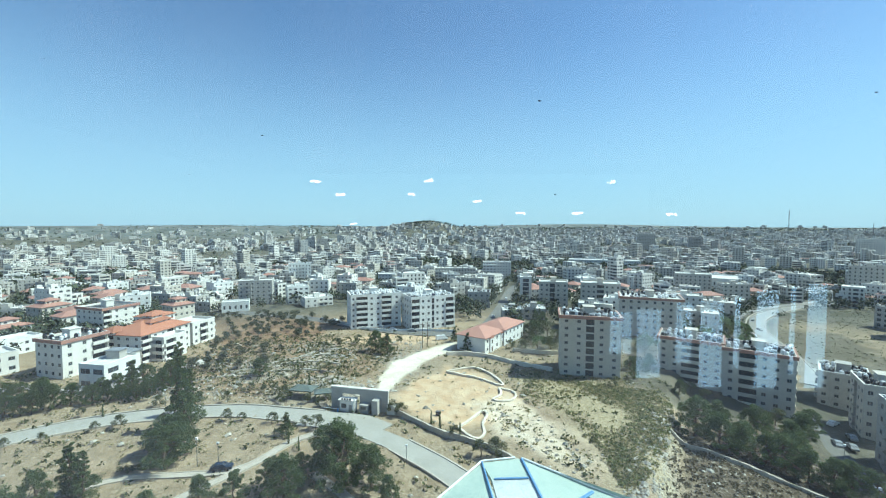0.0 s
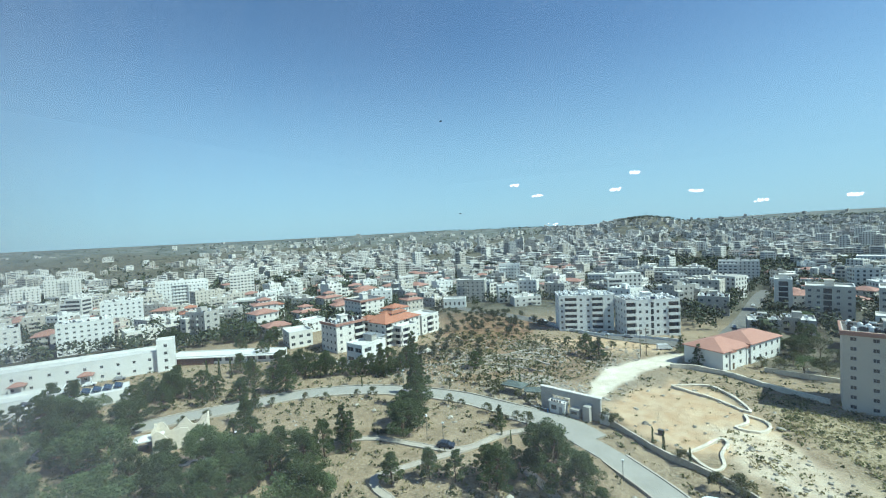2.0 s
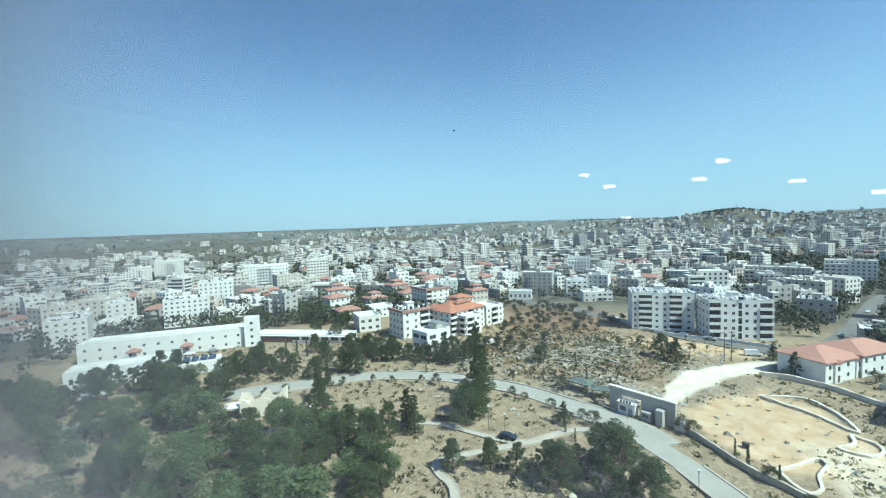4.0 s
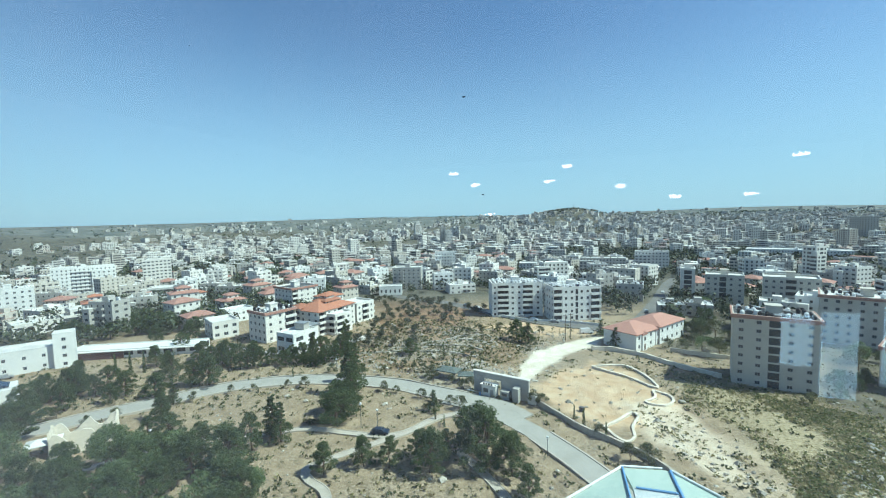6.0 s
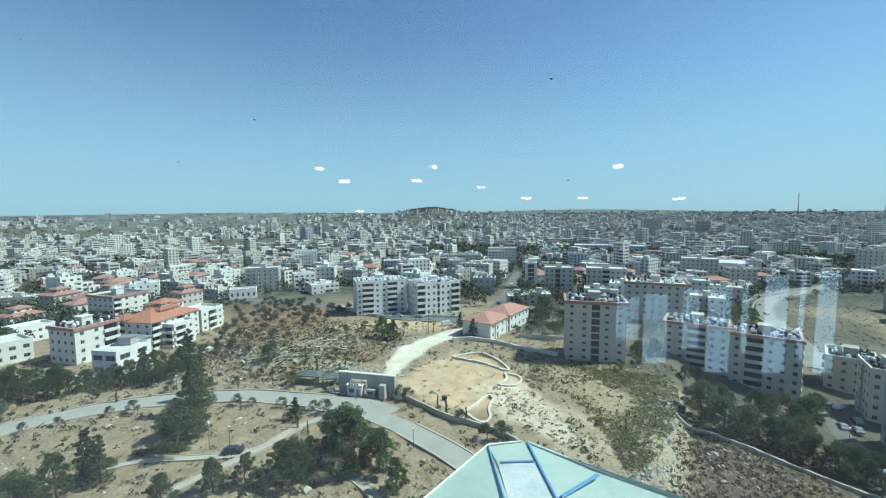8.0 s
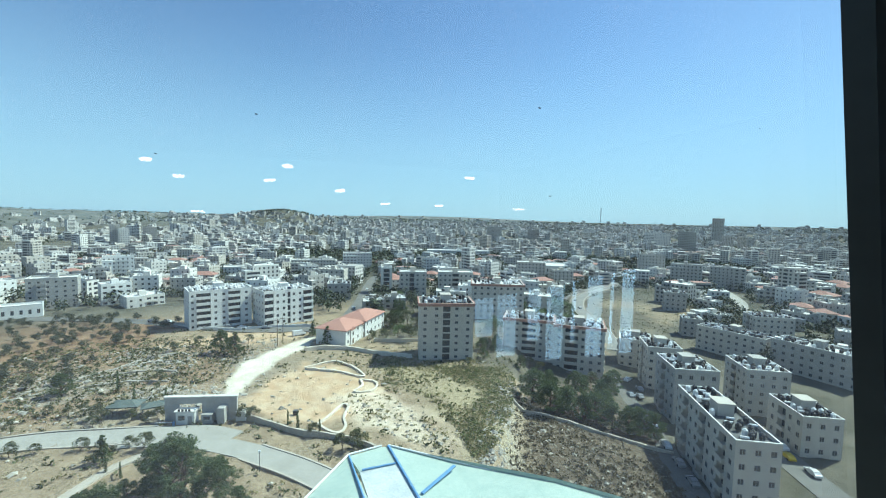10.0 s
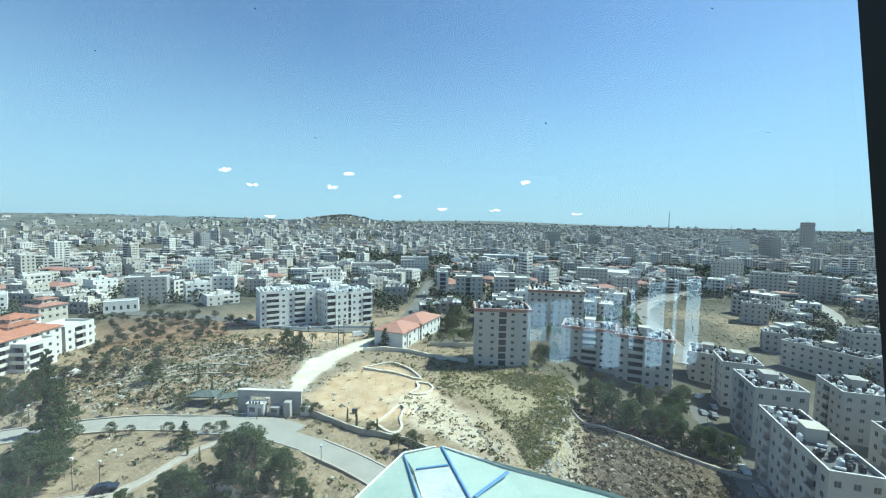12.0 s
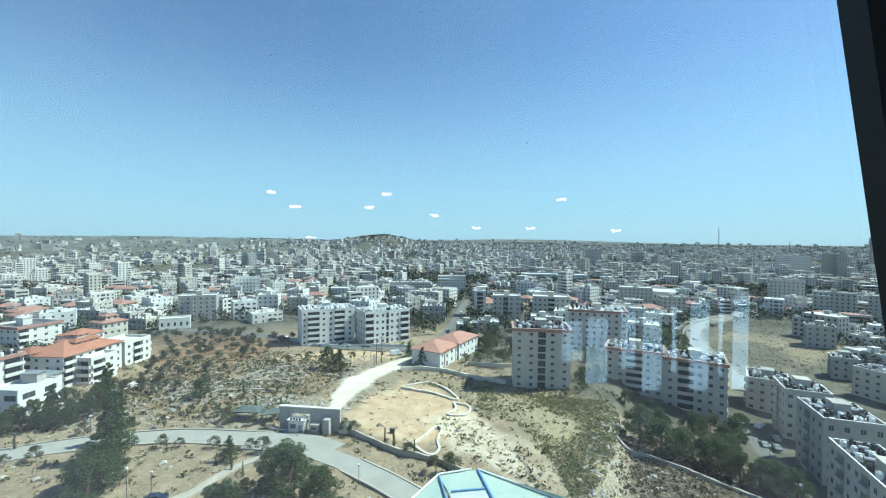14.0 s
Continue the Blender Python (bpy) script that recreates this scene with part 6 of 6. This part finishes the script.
# ---- the tower: lower roof, window and the room behind it ----
def lower_roof():
    root = new("canopy_roof")
    root.matrix_basis = pose(0, 0, 44.5)
    tagged(root, "pale green sheet roof with blue ribs", "roof")
    # centre strip, left and right sheets: closed slabs
    def slab(name, pts, mat, label="", t=0.12):
        n = len(pts)
        V = [p for p in pts] + [(p[0], p[1], p[2] - t) for p in pts]
        F = [tuple(range(n)), tuple(range(2 * n - 1, n - 1, -1))] + [(i, n + i, n + (i + 1) % n, (i + 1) % n) for i in range(n)]
        part_mesh(name, mesh_of(name, V, F, [mat]), root, None, label)
    slab("roof_sheet", [(-6.5, 4.0, -0.9), (1.9, 4.0, 0.05), (1.6, 10.4, 0.0), (1.3, 12.9, 0.0)], GREEN_ROOF)
    slab("roof_sheet", [(1.51, 12.0, 0.0), (2.72, 12.05, 0.0), (2.6, 13.1, 0.0), (2.4, 13.12, 0.0), (1.3, 12.9, 0.0)], GREEN_ROOF)
    slab("skylight", [(1.9, 4.0, 0.05), (3.4, 4.0, 0.05), (2.72, 12.05, 0.0), (1.51, 12.0, 0.0)], SKYLIGHT, "streaked translucent skylight panel")
    slab("roof_sheet", [(3.4, 4.0, 0.05), (15.0, 4.0, -0.9), (6.9, 10.0, 0.0), (2.6, 13.1, 0.0), (2.9, 10.3, 0.0)], GREEN_ROOF)

    def rib(p, q, w, mat, name="rib", lift=0.06):
        p, q = Vector(p), Vector(q)
        m = Matrix.Translation((p + q) / 2) @ (q - p).to_track_quat("Y", "Z").to_matrix().to_4x4()
        bm = box_bm(-w / 2, w / 2, -(q - p).length / 2, (q - p).length / 2, 0.004, lift, bevel=0.015)
        bmesh.ops.transform(bm, matrix=m, verts=bm.verts)
        part(name, bm, mat, root)
    rib((1.9, 4.0, 0.05), (1.3, 12.9, 0.0), 0.055, BLUE_RIB)
    rib((3.4, 4.0, 0.05), (2.6, 13.1, 0.0), 0.075, BLUE_RIB)
    rib((1.58, 12.0, 0.0), (2.62, 12.05, 0.0), 0.06, BLUE_RIB)
    rib((2.98, 10.45, 0.0), (4.3, 11.4, 0.0), 0.10, BLUE_RIB)
    rib((-6.5, 4.0, -0.9), (1.3, 12.95, 0.0), 0.06, WHITE_TRIM, "edge_trim", 0.06)
    rib((1.3, 12.95, 0.0), (2.4, 13.15, 0.0), 0.06, WHITE_TRIM, "edge_trim", 0.06)
    rib((2.6, 13.13, 0.0), (15.0, 4.05, -0.75), 0.06, WHITE_TRIM, "edge_trim", 0.06)


lower_roof()


def solid(name, x0, x1, y0, y1, z0, z1, mat, label, category="wall", kind="structure", bevel=0.0):
    bm = box_bm(x0, x1, y0, y1, z0, z1, bevel=bevel)
    me = bpy.data.meshes.new(name)
    bm.to_mesh(me)
    bm.free()
    me.materials.append(mat)
    return tagged(new(name, me), label, category, kind=kind)


solid("tower_base", -13.3, 13.3, -25.3, 0.6, -0.6, 48.9, STONE_W, "stone shaft of the tower below", "tower")
solid("podium", -3.5, 8.5, 0.62, 8.2, -0.6, 43.2, STONE_W, "stone wing under the green roof", "tower")
solid("platform", -1.6, 13, -1.0, 0.64, 49.16, 50.35, CARPET, "raised platform along the window", "platform")
solid("floor", -13, 13, -25, 0.64, 48.92, 49.15, CARPET, "interior floor of the viewing hall", "floor")
solid("ceiling", -13, 13, -25, 0.64, 55.3, 55.6, INTERIOR, "interior ceiling of the viewing hall", "ceiling")
solid("wall_west", -13.3, -13.003, -25, 0.64, 48.92, 55.6, INTERIOR, "side wall of the viewing hall")
solid("wall_east", 13.003, 13.3, -25, 0.64, 48.92, 55.6, INTERIOR, "side wall of the viewing hall")
solid("wall_north", -13.3, 13.3, -25.3, -25.003, 48.92, 55.6, INTERIOR, "rear wall of the viewing hall")


def window_glass():
    m = bpy.data.materials.new("tinted_window_glass")
    m.use_nodes = True
    nt = m.node_tree
    for n in list(nt.nodes):
        nt.nodes.remove(n)
    out = nt.nodes.new("ShaderNodeOutputMaterial")
    mix = nt.nodes.new("ShaderNodeMixShader")
    clear = nt.nodes.new("ShaderNodeBsdfTransparent")
    clear.inputs["Color"].default_value = (0.70, 0.935, 0.935, 1)
    gloss = nt.nodes.new("ShaderNodeBsdfGlossy")
    gloss.inputs["Roughness"].default_value = 0.0
    fres = nt.nodes.new("ShaderNodeFresnel")
    fres.inputs["IOR"].default_value = 1.5
    nt.links.new(fres.outputs[0], mix.inputs[0])
    nt.links.new(clear.outputs[0], mix.inputs[1])
    nt.links.new(gloss.outputs[0], mix.inputs[2])
    film = nt.nodes.new("ShaderNodeBsdfTranslucent")
    film.inputs["Color"].default_value = (0.85, 0.95, 1.0, 1)
    geo = nt.nodes.new("ShaderNodeNewGeometry")
    stretch = nt.nodes.new("ShaderNodeVectorMath")
    stretch.operation = "MULTIPLY"
    stretch.inputs[1].default_value = (5.0, 1.0, 0.6)
    streak = nt.nodes.new("ShaderNodeTexNoise")
    streak.inputs["Scale"].default_value, streak.inputs["Detail"].default_value = 1.6, 4
    amount = nt.nodes.new("ShaderNodeMapRange")
    amount.inputs["From Min"].default_value, amount.inputs["From Max"].default_value = 0.3, 0.75
    amount.inputs["To Min"].default_value, amount.inputs["To Max"].default_value = 0.030, 0.080
    nt.links.new(geo.outputs["Position"], stretch.inputs[0])
    nt.links.new(stretch.outputs[0], streak.inputs["Vector"])
    nt.links.new(streak.outputs["Fac"], amount.inputs["Value"])
    # the pane is dustier towards its far end
    along = nt.nodes.new("ShaderNodeSeparateXYZ")
    nt.links.new(geo.outputs["Position"], along.inputs[0])
    thick = nt.nodes.new("ShaderNodeMapRange")
    for key, value in (("From Min", -0.25), ("From Max", -1.9), ("To Min", 0.0), ("To Max", 0.13)):
        thick.inputs[key].default_value = value
    nt.links.new(along.outputs["X"], thick.inputs["Value"])
    total = nt.nodes.new("ShaderNodeMath")
    nt.links.new(amount.outputs[0], total.inputs[0])
    nt.links.new(thick.outputs[0], total.inputs[1])
    dusty = nt.nodes.new("ShaderNodeMixShader")
    nt.links.new(total.outputs[0], dusty.inputs[0])
    nt.links.new(mix.outputs[0], dusty.inputs[1])
    nt.links.new(film.outputs[0], dusty.inputs[2])
    nt.links.new(dusty.outputs[0], out.inputs["Surface"])
    return m


PANE = window_glass()
GLASS_Y = 0.62
window = new("window_1")
window.matrix_basis = pose(0, 0, 0)
tagged(window, "floor-height tinted tower window", "window", kind="structure")
V = [(-13, GLASS_Y, 49.17), (13, GLASS_Y, 49.17), (13, GLASS_Y, 55.29), (-13, GLASS_Y, 55.29)]
pane = part_mesh("pane", mesh_of("pane", V, [(0, 1, 2, 3)], [PANE]), window)
pane.visible_shadow = False
# leaning dark mullion beside the pane
bm = bmesh.new()
lean = 0.20
for x0, x1, y0, y1 in ((0.885, 1.30, GLASS_Y - 0.06, GLASS_Y - 0.008),):
    vs = [bm.verts.new((x - lean * (z - 52), y, z)) for z in (50.36, 55.28) for x, y in ((x0, y0), (x1, y0), (x1, y1), (x0, y1))]
    for q in ((0, 1, 5, 4), (1, 2, 6, 5), (2, 3, 7, 6), (3, 0, 4, 7), (4, 5, 6, 7), (3, 2, 1, 0)):
        bm.faces.new([vs[i] for i in q])
part("window_frame", bm, MULLION, window)
bm = bmesh.new()
vs = [bm.verts.new((x - lean * (z - 52), y, z)) for z in (50.37, 55.27) for x, y in ((1.0, GLASS_Y - 0.072), (1.02, GLASS_Y - 0.072), (1.02, GLASS_Y - 0.062), (1.0, GLASS_Y - 0.062))]
for q in ((0, 1, 5, 4), (1, 2, 6, 5), (2, 3, 7, 6), (3, 0, 4, 7), (4, 5, 6, 7), (3, 2, 1, 0)):
    bm.faces.new([vs[i] for i in q])
part("gasket", bm, STEEL, window)

LIT = bpy.data.materials.new("lamp_diffuser")
LIT.use_nodes = True
LIT.node_tree.nodes["Principled BSDF"].inputs["Emission Color"].default_value = (1, 0.97, 0.92, 1)
LIT.node_tree.nodes["Principled BSDF"].inputs["Emission Strength"].default_value = 22
LAMP_D = 21.0
lamp = None
for az_, el_ in ((-16.9, 5.9), (-13.9, 4.3), (-4.2, 4.45), (-2.0, 6.3), (4.5, 3.5), (10.5, 1.9), (17.8, 1.85), (21.9, 5.7), (28.7, 1.55), (-24.5, 9.4), (-12.0, 0.35)):
    vx, vy = LAMP_D * math.sin(radians(az_)), LAMP_D * math.cos(radians(az_)) + 0.05
    m = pose(vx + 0.1, 2 * GLASS_Y - vy, 52 + LAMP_D * math.tan(radians(el_)))
    if lamp is None:
        lamp = new("pendant_lamp")
        tagged(lamp, "round white pendant lamp hanging from the ceiling", "lamp", "pendant lamps")
        bm = bmesh.new()
        add_cyl(bm, (0, 0, -0.05), (0, 0, 0.05), 0.24, 0.24, 20)
        part("diffuser", bm, LIT, lamp)
        bm = bmesh.new()
        add_cyl(bm, (0, 0, 0.054), (0, 0, 0.10), 0.1, 0.05, 10)
        part("cap", bm, MULLION, lamp)
        lamp.matrix_basis = m
    else:
        copy_thing(lamp, m)


# added glowing panel behind a slotted screen, stands in for windows mirrored in glass
PANEL_GLOW = bpy.data.materials.new("glow_panel")
PANEL_GLOW.use_nodes = True
PANEL_GLOW.node_tree.nodes["Principled BSDF"].inputs["Base Color"].default_value = (0.3, 0.5, 0.7, 1)
PANEL_GLOW.node_tree.nodes["Principled BSDF"].inputs["Emission Color"].default_value = (0.42, 0.75, 1.0, 1)
PANEL_GLOW.node_tree.nodes["Principled BSDF"].inputs["Emission Strength"].default_value = 4.6
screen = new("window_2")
tagged(screen, "low dark slotted screen before an added glowing panel", "window", kind="structure")
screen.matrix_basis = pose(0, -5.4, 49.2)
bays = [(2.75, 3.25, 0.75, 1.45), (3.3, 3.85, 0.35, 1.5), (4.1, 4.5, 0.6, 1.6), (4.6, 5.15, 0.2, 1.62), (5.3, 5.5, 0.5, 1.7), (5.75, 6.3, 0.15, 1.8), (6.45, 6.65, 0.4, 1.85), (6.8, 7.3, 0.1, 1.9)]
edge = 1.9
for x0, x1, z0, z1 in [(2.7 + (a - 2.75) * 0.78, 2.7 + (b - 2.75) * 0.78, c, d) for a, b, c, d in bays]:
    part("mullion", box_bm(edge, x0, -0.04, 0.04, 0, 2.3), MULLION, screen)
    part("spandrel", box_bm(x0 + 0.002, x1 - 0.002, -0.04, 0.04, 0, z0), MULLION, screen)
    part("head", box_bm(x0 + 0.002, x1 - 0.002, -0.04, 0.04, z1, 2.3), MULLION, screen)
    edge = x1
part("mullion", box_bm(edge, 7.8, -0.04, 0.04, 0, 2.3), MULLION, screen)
backdrop = solid("backdrop", 2.6, 7.3, -6.0, -5.9, 49.2, 51.3, PANEL_GLOW, "added glowing blue panel behind the screen", "sky")



def solar_array():
    root = new("solar_array")
    root.matrix_basis = pose(-171, 62, 0, 0, 0, 62)
    tagged(root, "rows of dark solar panels on a white terrace", "solar array")
    part("terrace", box_bm(-14, 14, -4.5, 4.5, -0.5, 4.2), PLASTER, root)
    for k in range(9):
        bm = box_bm(-1.15, 1.15, -2.6, 2.6, -0.05, 0.05)
        bmesh.ops.transform(bm, matrix=pose(-11.5 + k * 2.85, 0, 5.0, 0, 22, 0), verts=bm.verts)
        part("panel", bm, PANEL, root)
        part("stand", box_bm(-11.6 + k * 2.85, -11.4 + k * 2.85, -2.2, 2.2, 4.2, 4.9), STEEL, root)


solar_array()


def porch(x, y):
    root = new("porch")
    root.matrix_basis = pose(x, y, 0, 0, 0, 56)
    tagged(root, "small entrance porch with pink tiled roof", "porch", "entrance porches")
    for u in (-1.7, 1.7):
        part("column", box_bm(u - 0.25, u + 0.25, -1.6, -1.1, 0, 3.6), PLASTER, root)
    V, F, I = [], [], []
    hip_roof(V, F, I, 4.2, 3.2, 3.9, 1.2, over=0.3, mat=0)
    part_mesh("roof", mesh_of("roof", V, F, [TILE_PINK], I), root)


porch(-195.5, 74.5)
porch(-206.5, 58.5)


def dark_drum():
    # added drum, stands in for the dark blue area within the road loop
    root = new("round_pavilion")
    root.matrix_basis = pose(322, 378, gz(322, 378))
    tagged(root, "added round drum with dark glossy wall and pale rim", "pavilion")
    n = 40
    for name, r0, r1, z0, z1, mat in (("drum_wall", 19.6, 20.0, -2, 6.6, GLASS_DARK), ("rim", 19.4, 20.5, 6.604, 7.3, PLASTER)):
        V, F = [], []
        for i in range(n):
            a = 6.28318 * i / n
            for r, z in ((r1, z0), (r1, z1), (r0, z1), (r0, z0)):
                V.append((r * math.cos(a), r * math.sin(a), z))
        for i in range(n):
            a, b = i * 4, ((i + 1) % n) * 4
            for k in range(4):
                F.append((a + k, b + k, b + (k + 1) % 4, a + (k + 1) % 4))
        part_mesh(name, mesh_of(name, V, F, [mat]), root)
    bm = bmesh.new()
    add_cyl(bm, (0, 0, -2), (0, 0, 6.2), 19.3, 19.3, 40)
    part("roof_deck", bm, SLATE, root)


dark_drum()
# fences and low walls round the apartment pair
stone_wall("garden_wall", [(-56, 222), (-40, 209.5), (-24, 203.5)], 1.3, 0.35, "low white wall in front of the apartment block", mat=PLASTER)
stone_wall("garden_wall", [(-22, 205), (-8, 205), (7, 203)], 1.3, 0.35, "low white wall beside the apartment street", mat=PLASTER)
stone_wall("garden_wall", [(-146, 124), (-128, 131), (-112, 126), (-98, 141), (-90, 158)], 1.6, 0.4, "stone garden wall below the villas", mat=STONE_W)

# specks of dirt on the pane
SPECK = material("dried_dirt", (0.16, 0.17, 0.18), 0.9)
specks = random.Random(12)
V, F = [], []
for k in range(26):
    x, z = specks.uniform(-1.6, 1.3), 52 + specks.uniform(0.0, 0.45)
    if specks.random() < 0.5:
        x = specks.uniform(-1.4, -0.2)
    s = specks.uniform(0.0006, 0.0019)
    b = len(V)
    n = 7
    for i in range(n):
        a = 6.283 * i / n
        q = s * specks.uniform(0.5, 1.3)
        V.append((x + 1.5 * q * math.cos(a), GLASS_Y - 0.003, z + 0.6 * q * math.sin(a)))
    F.append(tuple(range(b, b + n)))
marks = new("dirt_specks", mesh_of("dirt_specks", V, F, [SPECK]))
tagged(marks, "small dried dirt specks on the window pane", "dirt", kind="stuff")
